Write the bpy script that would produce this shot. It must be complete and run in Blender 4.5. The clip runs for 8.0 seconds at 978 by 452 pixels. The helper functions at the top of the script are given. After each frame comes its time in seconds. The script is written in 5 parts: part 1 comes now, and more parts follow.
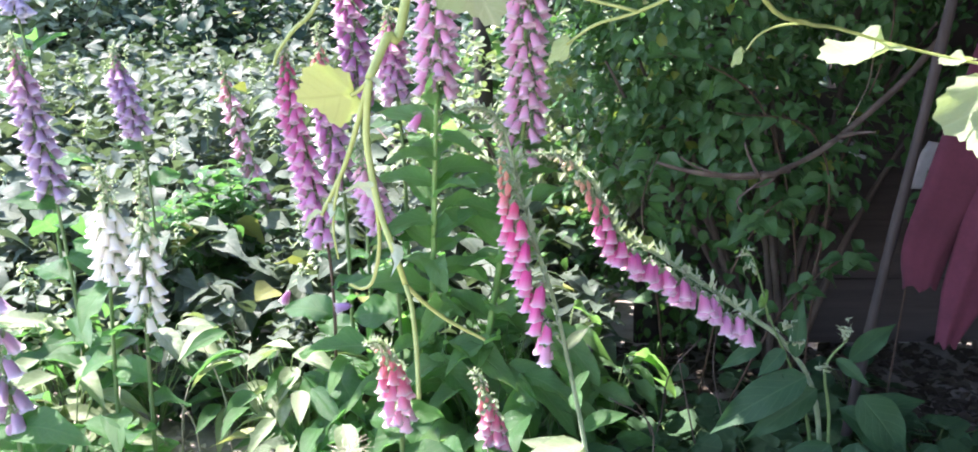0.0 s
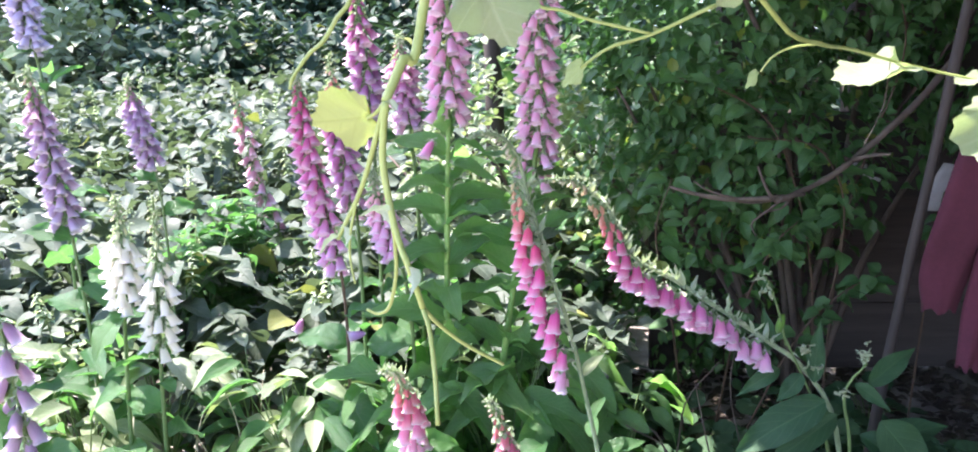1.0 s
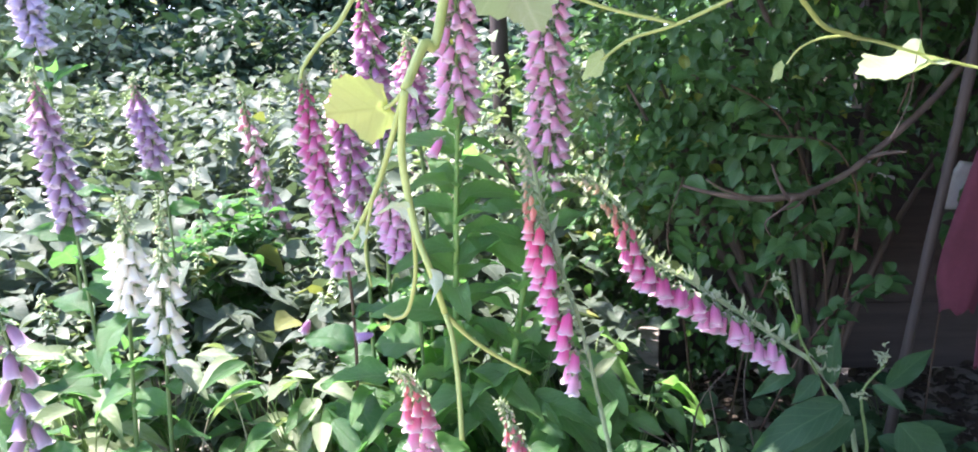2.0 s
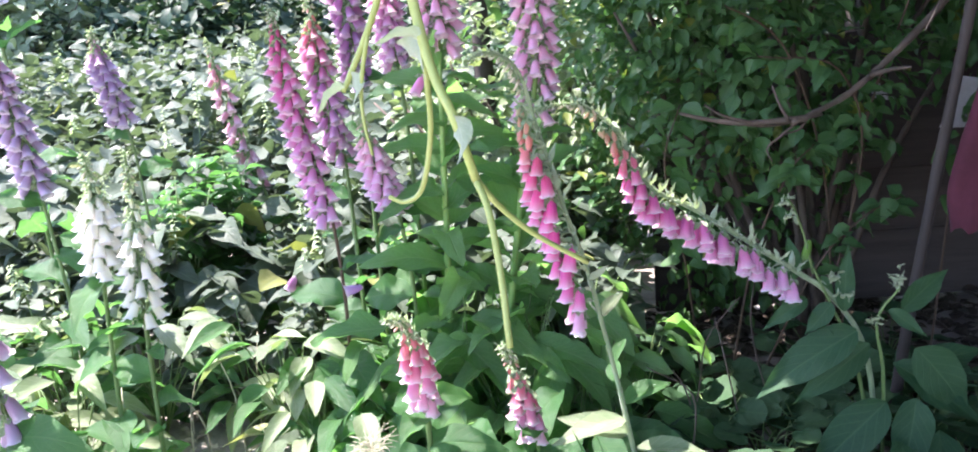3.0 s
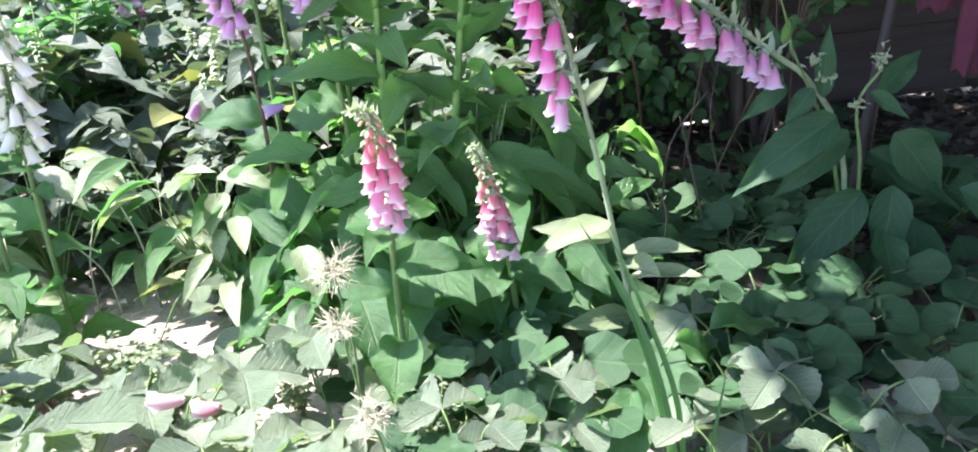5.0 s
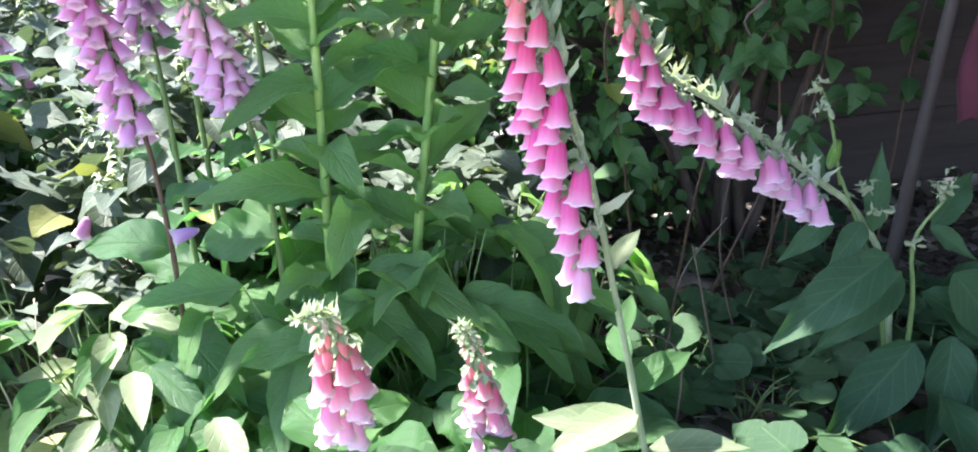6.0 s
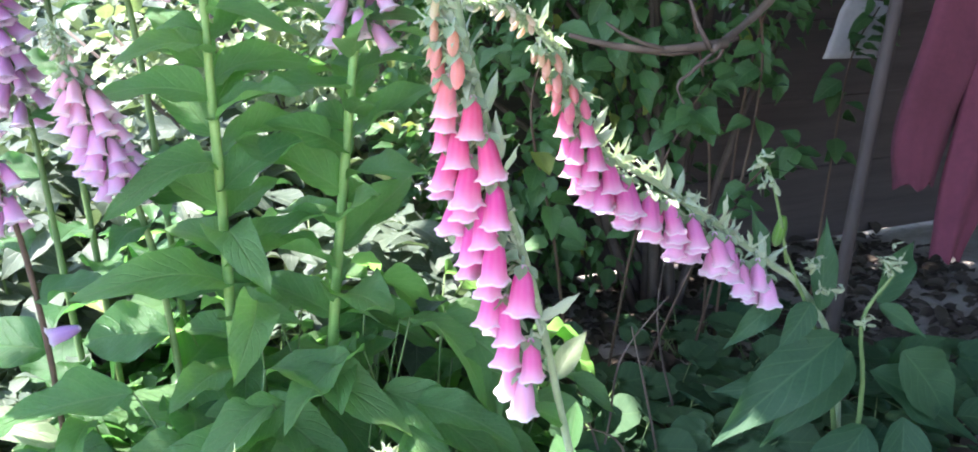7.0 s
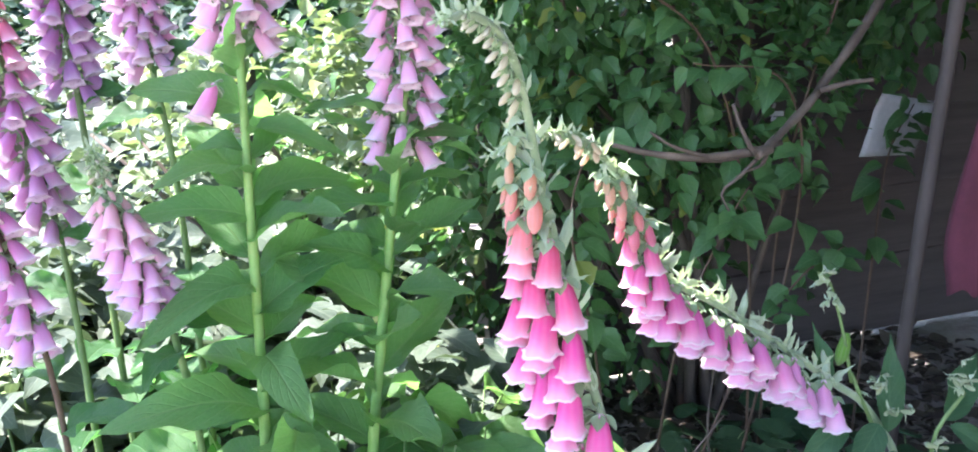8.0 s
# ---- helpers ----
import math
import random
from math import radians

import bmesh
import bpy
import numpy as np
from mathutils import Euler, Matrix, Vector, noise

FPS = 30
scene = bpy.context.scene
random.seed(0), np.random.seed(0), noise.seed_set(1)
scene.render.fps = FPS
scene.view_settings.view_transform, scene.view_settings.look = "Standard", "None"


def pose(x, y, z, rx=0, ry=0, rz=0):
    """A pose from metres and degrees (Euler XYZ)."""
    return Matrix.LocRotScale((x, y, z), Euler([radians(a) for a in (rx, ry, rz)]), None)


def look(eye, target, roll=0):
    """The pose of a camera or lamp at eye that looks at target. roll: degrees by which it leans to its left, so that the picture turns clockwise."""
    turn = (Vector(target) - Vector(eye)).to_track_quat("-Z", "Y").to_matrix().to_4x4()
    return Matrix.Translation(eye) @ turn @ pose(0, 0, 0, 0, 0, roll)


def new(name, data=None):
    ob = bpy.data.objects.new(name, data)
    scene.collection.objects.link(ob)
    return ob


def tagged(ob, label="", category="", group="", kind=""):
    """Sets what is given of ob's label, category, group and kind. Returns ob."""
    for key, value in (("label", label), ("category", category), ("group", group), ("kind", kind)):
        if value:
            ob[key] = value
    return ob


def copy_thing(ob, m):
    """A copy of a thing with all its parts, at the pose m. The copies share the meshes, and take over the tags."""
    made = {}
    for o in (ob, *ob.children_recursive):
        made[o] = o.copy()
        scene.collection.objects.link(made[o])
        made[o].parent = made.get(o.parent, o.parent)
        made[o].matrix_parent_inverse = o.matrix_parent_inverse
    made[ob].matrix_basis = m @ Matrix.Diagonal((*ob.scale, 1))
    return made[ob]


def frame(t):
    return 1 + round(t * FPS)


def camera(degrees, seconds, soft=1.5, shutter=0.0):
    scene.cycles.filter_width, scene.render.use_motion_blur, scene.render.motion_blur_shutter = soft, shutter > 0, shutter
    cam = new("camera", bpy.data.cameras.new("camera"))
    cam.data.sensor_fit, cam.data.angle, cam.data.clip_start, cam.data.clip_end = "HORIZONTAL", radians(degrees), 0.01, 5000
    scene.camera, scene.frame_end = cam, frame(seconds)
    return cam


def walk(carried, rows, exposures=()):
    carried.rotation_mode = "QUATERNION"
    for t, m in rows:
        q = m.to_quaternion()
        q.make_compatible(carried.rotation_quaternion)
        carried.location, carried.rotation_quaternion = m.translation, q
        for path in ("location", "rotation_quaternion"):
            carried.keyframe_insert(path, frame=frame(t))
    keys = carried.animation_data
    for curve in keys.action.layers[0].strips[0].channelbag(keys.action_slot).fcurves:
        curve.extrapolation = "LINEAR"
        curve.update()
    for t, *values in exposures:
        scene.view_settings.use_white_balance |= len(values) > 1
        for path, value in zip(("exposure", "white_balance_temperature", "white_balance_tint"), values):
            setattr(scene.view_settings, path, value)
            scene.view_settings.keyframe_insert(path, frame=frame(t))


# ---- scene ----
cam = camera(57.7, 8.0, 1.85)
PATH = [
    (0, (0.0568, 0.088, 0.7844), (-0.0026, 2.0582, 0.446), -0.74),
    (0.5, (0.0543, 0.0909, 0.7868), (-0.0637, 2.0633, 0.4776), -2.12),
    (0.7, (0.0537, 0.0902, 0.7801), (-0.0912, 2.0622, 0.4797), -2.25),
    (1, (0.0543, 0.0918, 0.7819), (-0.0311, 2.0707, 0.5053), -1.43),
    (1.2, (0.0518, 0.0919, 0.7922), (-0.0449, 2.0721, 0.5285), -1.88),
    (2.3, (0.0383, 0.1362, 0.7737), (-0.0597, 2.1114, 0.4754), -1.53),
    (2.5, (0.0321, 0.1526, 0.772), (-0.0914, 2.1079, 0.3702), -2.6),
    (2.7, (0.0314, 0.1689, 0.765), (-0.0552, 2.1218, 0.3426), -3.69),
    (3, (0.0238, 0.1926, 0.7358), (-0.0374, 2.1567, 0.3635), -4.35),
    (3.2, (0.0097, 0.2106, 0.7045), (0.0052, 2.1575, 0.2466), -4.83),
    (3.5, (-0.021, 0.227, 0.669), (0.014, 2.16, 0.156), -4.3),
    (3.7, (-0.041, 0.236, 0.649), (-0.005, 2.175, 0.158), -5.0),
    (4, (-0.072, 0.247, 0.625), (0.064, 2.134, -0.024), -5.0),
    (4.2, (-0.086, 0.246, 0.614), (0.072, 2.108, -0.099), -4.4),
    (5.3, (-0.113, 0.431, 0.632), (0.103, 2.305, -0.031), -6.6),
    (5.5, (-0.122, 0.502, 0.647), (0.113, 2.392, 0.034), -7.1),
    (5.8, (-0.122, 0.606, 0.658), (0.145, 2.492, 0.046), -5.6),
    (6, (-0.119, 0.666, 0.663), (0.253, 2.532, 0.047), -3.6),
    (6.2, (-0.115, 0.709, 0.668), (0.319, 2.561, 0.05), -2.8),
    (6.5, (-0.107, 0.751, 0.673), (0.389, 2.596, 0.081), -2.4),
    (7, (-0.102, 0.772, 0.681), (0.464, 2.615, 0.149), -3.1),
    (7.2, (-0.107, 0.777, 0.691), (0.457, 2.631, 0.196), -2.9),
    (7.5, (-0.118, 0.786, 0.707), (0.438, 2.653, 0.255), -2.7),
    (8, (-0.126, 0.828, 0.715), (0.445, 2.712, 0.36), -3.8),
]
walk(cam, [(t, look(eye, target, roll)) for t, eye, target, roll in PATH], [(0.0, 2.46, 6300, 28), (2.7, 2.46, 6300, 28), (3.7, 2.42, 6250, 25), (6.0, 2.56, 6250, 25), (7.3, 2.90, 6200, 24), (8.0, 2.92, 6200, 24)])

# ---- light ----
SUN_WAY = Vector((-0.50, 0.22, 1.0)).normalized()
world = bpy.data.worlds.new("sky")
scene.world = world
world.use_nodes = True
wn, wl = world.node_tree.nodes, world.node_tree.links
sky = wn.new("ShaderNodeTexSky")
sky.sky_type = "NISHITA"
sky.sun_disc = False
sky.sun_elevation = math.asin(SUN_WAY.z)
sky.sun_rotation = math.atan2(SUN_WAY.x, SUN_WAY.y)
wl.new(sky.outputs[0], wn["Background"].inputs[0])
wn["Background"].inputs[1].default_value = 0.15
sun_data = bpy.data.lights.new("sun", "SUN")
sun_data.energy, sun_data.angle, sun_data.color = 4.1, radians(0.55), (1.0, 0.95, 0.86)
sun = new("sun", sun_data)
sun.matrix_world = look(SUN_WAY * 20, (0, 1.5, 0))


# ---- small tools ----
def smoothstep(a, b, v):
    v = min(1.0, max(0.0, (v - a) / (b - a)))
    return v * v * (3 - 2 * v)


def mesh_of(name, verts, faces, mats, uvs=None, slots=None, smooth=True):
    me = bpy.data.meshes.new(name)
    me.from_pydata([tuple(v) for v in verts], [], [tuple(f) for f in faces])
    for m in mats:
        me.materials.append(m)
    if slots is not None:
        me.polygons.foreach_set("material_index", np.asarray(slots, dtype=np.int32))
    me.polygons.foreach_set("use_smooth", np.full(len(me.polygons), smooth))
    if uvs is not None:
        layer = me.uv_layers.new(name="UVMap")
        index = np.empty(len(me.loops), dtype=np.int32)
        me.loops.foreach_get("vertex_index", index)
        layer.data.foreach_set("uv", np.asarray(uvs, dtype=np.float32)[index].ravel())
    me.update()
    return me


def thing(name, place, label, category, group="", kind=""):
    ob = new(name)
    ob.empty_display_size = 0.02
    ob.location = place
    return tagged(ob, label, category, group, kind)


def part(name, me, parent, m=None, label="", local=False):
    """One mesh object under a thing; m is its pose in the world, or under its parent where local is set."""
    ob = new(name, me)
    ob.parent = parent
    if m is not None:
        ob.matrix_basis = m if local else Matrix.Translation(-parent.location) @ m
    elif not local:
        ob.matrix_basis = Matrix.Translation(-parent.location)
    if label:
        tagged(ob, label)
    return ob


def turned(place, along, up, size=1.0, width=1.0):
    """A pose whose y runs along a direction and whose z is as near to up as it can be."""
    y = Vector(along).normalized()
    z = Vector(up) - Vector(up).dot(y) * y
    if z.length < 1e-4:
        z = Vector((0.3, 0.7, 0.1)) - Vector((0.3, 0.7, 0.1)).dot(y) * y
    z.normalize()
    x = y.cross(z)
    m = Matrix((x * width, y, z)).transposed().to_4x4()
    return Matrix.Translation(place) @ m @ Matrix.Scale(size, 4)


def spline(points, n):
    """n places along a smooth line through the points."""
    p = [Vector(v) for v in points]
    p = [p[0] * 2 - p[1]] + p + [p[-1] * 2 - p[-2]]
    out = []
    for i in range(n):
        s = i / (n - 1) * (len(p) - 3)
        k = min(int(s), len(p) - 4)
        f = s - k
        a, b, c, d = p[k:k + 4]
        out.append(0.5 * (2 * b + (c - a) * f + (2 * a - 5 * b + 4 * c - d) * f * f + (3 * b - a - 3 * c + d) * f ** 3))
    return out


def tube(points, r0, r1, sides=8, wobble=0.0, rng=None, bulge=None):
    """Rings along a line, from radius r0 to r1, closed at both ends."""
    verts, faces = [], []
    n = len(points)
    side = None
    for i, p in enumerate(points):
        way = (points[min(i + 1, n - 1)] - points[max(i - 1, 0)]).normalized()
        if side is None:
            side = way.orthogonal().normalized()
        side = (side - side.dot(way) * way).normalized()
        other = way.cross(side)
        f = i / (n - 1)
        r = r0 + (r1 - r0) * f
        if bulge:
            r *= bulge(f)
        if rng and wobble:
            r *= 1 + rng.uniform(-wobble, wobble)
        for k in range(sides):
            a = 2 * math.pi * k / sides
            verts.append(p + r * (math.cos(a) * side + math.sin(a) * other))
    for i in range(n - 1):
        for k in range(sides):
            a, b = i * sides + k, i * sides + (k + 1) % sides
            faces.append((a, b, b + sides, a + sides))
    faces.append(tuple(reversed(range(sides))))
    faces.append(tuple(range((n - 1) * sides, n * sides)))
    return verts, faces


def merged(pieces):
    verts, faces = [], []
    for v, f in pieces:
        k = len(verts)
        verts += list(v)
        faces += [tuple(i + k for i in g) for g in f]
    return verts, faces


def cloud(name, templates, poses, mats):
    """One mesh of many leaves: each pose (4x4) carries one of the templates (verts, faces, uvs)."""
    V, F, U = [], [], []
    base = 0
    for i, m in enumerate(poses):
        tv, tf, tu = templates[i % len(templates)]
        a = np.array(m)
        V.append(tv @ a[:3, :3].T + a[:3, 3])
        F += [tuple(k + base for k in f) for f in tf]
        U.append(tu)
        base += len(tv)
    return mesh_of(name, np.vstack(V).tolist(), F, mats, np.vstack(U))


# ---- leaf shapes: base at the origin, blade along +y, upper side +z, one unit long ----
def leaf_shape(width=0.42, widest=0.4, nu=6, nv=9, fold=0.16, droop=0.3, wave=0.03, teeth=0.0, stalk=0.0, tip=1.0, seed=0, curl=0.0):
    rng = random.Random(seed)
    ph = [rng.uniform(0, 6.28) for _ in range(4)]
    verts, uvs, faces = [], [], []
    for j in range(nv + 1):
        v = j / nv
        q = v ** (math.log(0.5) / math.log(widest))
        w = width * 0.5 * max(0.0, math.sin(math.pi * q)) ** (0.8 if v < widest else tip)
        if j == 0:
            w = 0.012
        if j == nv:
            w = 0.004
        for i in range(nu + 1):
            u = i / nu * 2 - 1
            edge = abs(u) ** 3
            x = u * w * (1 + edge * teeth * (1 if j % 2 else -1))
            z = fold * (0.35 * abs(u) + 0.75 * u * u) * w / max(width * 0.5, 1e-3) * width
            z += wave * math.sin(v * 8 + ph[0] + (2.0 if u > 0 else 0.0)) * u * u * (0.4 + 0.6 * w / max(width * 0.5, 1e-3)) + wave * 0.5 * math.sin(v * 17 + ph[1]) * abs(u)
            z += -droop * v * v + curl * edge * math.sin(math.pi * v)
            y = v * (1 - droop * 0.25 * v)
            verts.append((x + 0.03 * math.sin(v * 3 + ph[2]) * v, y + stalk, z))
            uvs.append((u * 0.5 + 0.5, v))
    for j in range(nv):
        for i in range(nu):
            a = j * (nu + 1) + i
            faces.append((a, a + 1, a + nu + 2, a + nu + 1))
    return np.array(verts), faces, np.array(uvs)


def round_leaf(n=20, rings=3, lobes=0, depth=0.0, cup=0.15, notch=0.5, teeth=0.0, seed=0):
    """A rounded or lobed blade: the stalk meets it in the notch at the origin."""
    rng = random.Random(seed)
    ph = rng.uniform(0, 6.28)
    verts, uvs, faces = [(0, 0, 0)], [(0.5, 0.12)], []
    for r in range(1, rings + 1):
        f = r / rings
        for k in range(n):
            a = 2 * math.pi * (k + 0.5) / n - math.pi / 2
            back = abs(((k + 0.5) / n) * 2 - 1)
            reach = 0.55 - notch * 0.42 * smoothstep(0.72, 1.0, back) + 0.08 * (1 - back)
            if lobes:
                reach *= 1 - depth * (0.5 - 0.5 * math.cos(lobes * (a - math.pi / 2))) * smoothstep(0.0, 0.3, 1 - back + 0.25)
            if r == rings:
                reach *= 1 + teeth * (1 if k % 2 else -1)
            x, y = math.cos(a) * reach * f, 0.36 + math.sin(a) * reach * f - 0.36 * (1 - f)
            z = cup * f * f * (0.6 + 0.4 * math.sin(3 * a + ph)) + 0.03 * math.sin(5 * a + ph) * f * f
            verts.append((x, y, z))
            uvs.append((0.5 + x * 0.9, min(0.98, max(0.02, 0.12 + y * 0.8))))
    for k in range(n):
        faces.append((0, 1 + k, 1 + (k + 1) % n))
    for r in range(rings - 1):
        for k in range(n):
            a, b = 1 + r * n + k, 1 + r * n + (k + 1) % n
            faces.append((a, a + n, b + n, b))
    return np.array(verts, dtype=float), faces, np.array(uvs)


# ---- materials ----
def material(name):
    m = bpy.data.materials.new(name)
    m.use_nodes = True
    t = m.node_tree
    for n in list(t.nodes):
        t.nodes.remove(n)
    return m, t.nodes, t.links, t.nodes.new("ShaderNodeOutputMaterial")


def maths(N, L, op, a, b=None, clamp=False):
    n = N.new("ShaderNodeMath")
    n.operation, n.use_clamp = op, clamp
    for s, v in zip(n.inputs, (a, b)):
        if v is None:
            continue
        if isinstance(v, (int, float)):
            s.default_value = v
        else:
            L.new(v, s)
    return n.outputs[0]


def mixed(N, L, f, a, b, blend="MIX"):
    n = N.new("ShaderNodeMix")
    n.data_type, n.blend_type = "RGBA", blend
    for s, v in ((n.inputs[0], f), (n.inputs[6], a), (n.inputs[7], b)):
        if isinstance(v, (int, float)):
            s.default_value = v
        elif isinstance(v, tuple):
            s.default_value = (*v, 1) if len(v) == 3 else v
        else:
            L.new(v, s)
    return n.outputs[2]


def grain(N, L, scale, detail=4, coords=None, rough=0.55):
    n = N.new("ShaderNodeTexNoise")
    n.inputs["Scale"].default_value, n.inputs["Detail"].default_value, n.inputs["Roughness"].default_value = scale, detail, rough
    if coords is None:
        coords = N.new("ShaderNodeTexCoord").outputs["Object"]
    L.new(coords, n.inputs["Vector"])
    return n.outputs[0]


def ramped(N, L, f, *stops):
    n = N.new("ShaderNodeValToRGB")
    e = n.color_ramp.elements
    while len(e) < len(stops):
        e.new(0.5)
    for s, (p, c) in zip(e, stops):
        s.position, s.color = p, (*c, 1)
    L.new(f, n.inputs[0])
    return n.outputs[0]


def leaf_material(name, dark, light, vein, rough=0.42, through_light=0.3, veins=7.0, relief=0.35, yellow=0.06, spec=0.55, down=0.3):
    """A blade with midrib, side veins, blotches, and a share of light passing through."""
    m, N, L, out = material(name)
    uv = N.new("ShaderNodeUVMap").outputs[0]
    sp = N.new("ShaderNodeSeparateXYZ")
    L.new(uv, sp.inputs[0])
    off = maths(N, L, "ABSOLUTE", maths(N, L, "SUBTRACT", sp.outputs[0], 0.5))
    rib = maths(N, L, "SUBTRACT", 1.0, maths(N, L, "MULTIPLY", off, 26.0), True)
    run = maths(N, L, "FRACT", maths(N, L, "SUBTRACT", maths(N, L, "MULTIPLY", sp.outputs[1], veins), maths(N, L, "MULTIPLY", off, veins * 0.62)))
    side = maths(N, L, "ABSOLUTE", maths(N, L, "SUBTRACT", run, 0.5))
    line = maths(N, L, "SUBTRACT", 1.0, maths(N, L, "MULTIPLY", side, 9.0), True)
    lines = maths(N, L, "MAXIMUM", rib, maths(N, L, "MULTIPLY", line, 0.55))
    blot = grain(N, L, 38.0, 3)
    fine = grain(N, L, 260.0, 3)
    one = N.new("ShaderNodeObjectInfo").outputs["Random"]
    two = N.new("ShaderNodeNewGeometry").outputs["Random Per Island"]
    rnd = maths(N, L, "FRACT", maths(N, L, "ADD", maths(N, L, "MULTIPLY", one, 7.3), two))
    f = maths(N, L, "ADD", maths(N, L, "MULTIPLY", rnd, 0.65), maths(N, L, "MULTIPLY", maths(N, L, "SUBTRACT", blot, 0.3), 0.7), True)
    col = mixed(N, L, f, dark, light)
    col = mixed(N, L, maths(N, L, "MULTIPLY", maths(N, L, "GREATER_THAN", rnd, 1 - yellow), 0.6), col, (0.30, 0.32, 0.06))
    col = mixed(N, L, maths(N, L, "MULTIPLY", lines, 0.45), col, vein)
    col = mixed(N, L, maths(N, L, "MULTIPLY", maths(N, L, "GREATER_THAN", fine, 0.66), 0.25), col, (0.16, 0.15, 0.05))
    bump = N.new("ShaderNodeBump")
    bump.inputs["Strength"].default_value, bump.inputs["Distance"].default_value = relief, 0.004
    hgt = maths(N, L, "ADD", maths(N, L, "MULTIPLY", lines, -0.7), maths(N, L, "ADD", maths(N, L, "MULTIPLY", blot, 0.6), maths(N, L, "MULTIPLY", fine, 0.3)))
    L.new(hgt, bump.inputs["Height"])
    b = N.new("ShaderNodeBsdfPrincipled")
    L.new(col, b.inputs["Base Color"])
    L.new(bump.outputs[0], b.inputs["Normal"])
    b.inputs["Specular IOR Level"].default_value = spec
    b.inputs["Sheen Weight"].default_value, b.inputs["Sheen Roughness"].default_value = down, 0.5
    L.new(maths(N, L, "ADD", maths(N, L, "MULTIPLY", fine, 0.2), rough - 0.1), b.inputs["Roughness"])
    t = N.new("ShaderNodeBsdfTranslucent")
    L.new(mixed(N, L, 0.75, col, (1.25, 1.4, 0.62), "MULTIPLY"), t.inputs[0])
    mix = N.new("ShaderNodeMixShader")
    mix.inputs[0].default_value = through_light
    L.new(b.outputs[0], mix.inputs[1]), L.new(t.outputs[0], mix.inputs[2])
    L.new(mix.outputs[0], out.inputs[0])
    return m


def petal_material(name, inner):
    """Thin petal in the object's own colour, paler to the lip; the inner side is pale with dark freckles."""
    m, N, L, out = material(name)
    uv = N.new("ShaderNodeUVMap").outputs[0]
    sp = N.new("ShaderNodeSeparateXYZ")
    L.new(uv, sp.inputs[0])
    own = N.new("ShaderNodeObjectInfo")
    col = own.outputs["Color"]
    streak = grain(N, L, 9.0, 5)
    lip = maths(N, L, "POWER", sp.outputs[1], 6.0)
    if inner:
        col = mixed(N, L, 0.6, col, (0.93, 0.91, 0.91))
        vor = N.new("ShaderNodeTexVoronoi")
        vor.inputs["Scale"].default_value = 9.0
        L.new(uv, vor.inputs["Vector"])
        dot = maths(N, L, "LESS_THAN", vor.outputs["Distance"], 0.2)
        col = mixed(N, L, maths(N, L, "MULTIPLY", dot, 0.75), col, (0.16, 0.02, 0.09))
    else:
        ribs = maths(N, L, "SINE", maths(N, L, "MULTIPLY", sp.outputs[0], 62.8))
        col = mixed(N, L, maths(N, L, "MULTIPLY", maths(N, L, "ADD", ribs, 1.0), 0.03), col, (0.9, 0.8, 0.9))
        col = mixed(N, L, maths(N, L, "MULTIPLY", streak, 0.35), col, mixed(N, L, 0.8, col, mixed(N, L, 1.0, col, col, "MULTIPLY")))
    col = mixed(N, L, maths(N, L, "MULTIPLY", lip, 0.7), col, (0.95, 0.93, 0.94))
    b = N.new("ShaderNodeBsdfPrincipled")
    L.new(col, b.inputs["Base Color"])
    b.inputs["Roughness"].default_value = 0.62
    b.inputs["Specular IOR Level"].default_value = 0.35
    b.inputs["Sheen Weight"].default_value = 0.12
    bump = N.new("ShaderNodeBump")
    bump.inputs["Strength"].default_value, bump.inputs["Distance"].default_value = 0.25, 0.002
    L.new(streak, bump.inputs["Height"]), L.new(bump.outputs[0], b.inputs["Normal"])
    t = N.new("ShaderNodeBsdfTranslucent")
    L.new(col, t.inputs[0])
    mix = N.new("ShaderNodeMixShader")
    mix.inputs[0].default_value = 0.55
    L.new(b.outputs[0], mix.inputs[1]), L.new(t.outputs[0], mix.inputs[2])
    L.new(mix.outputs[0], out.inputs[0])
    return m


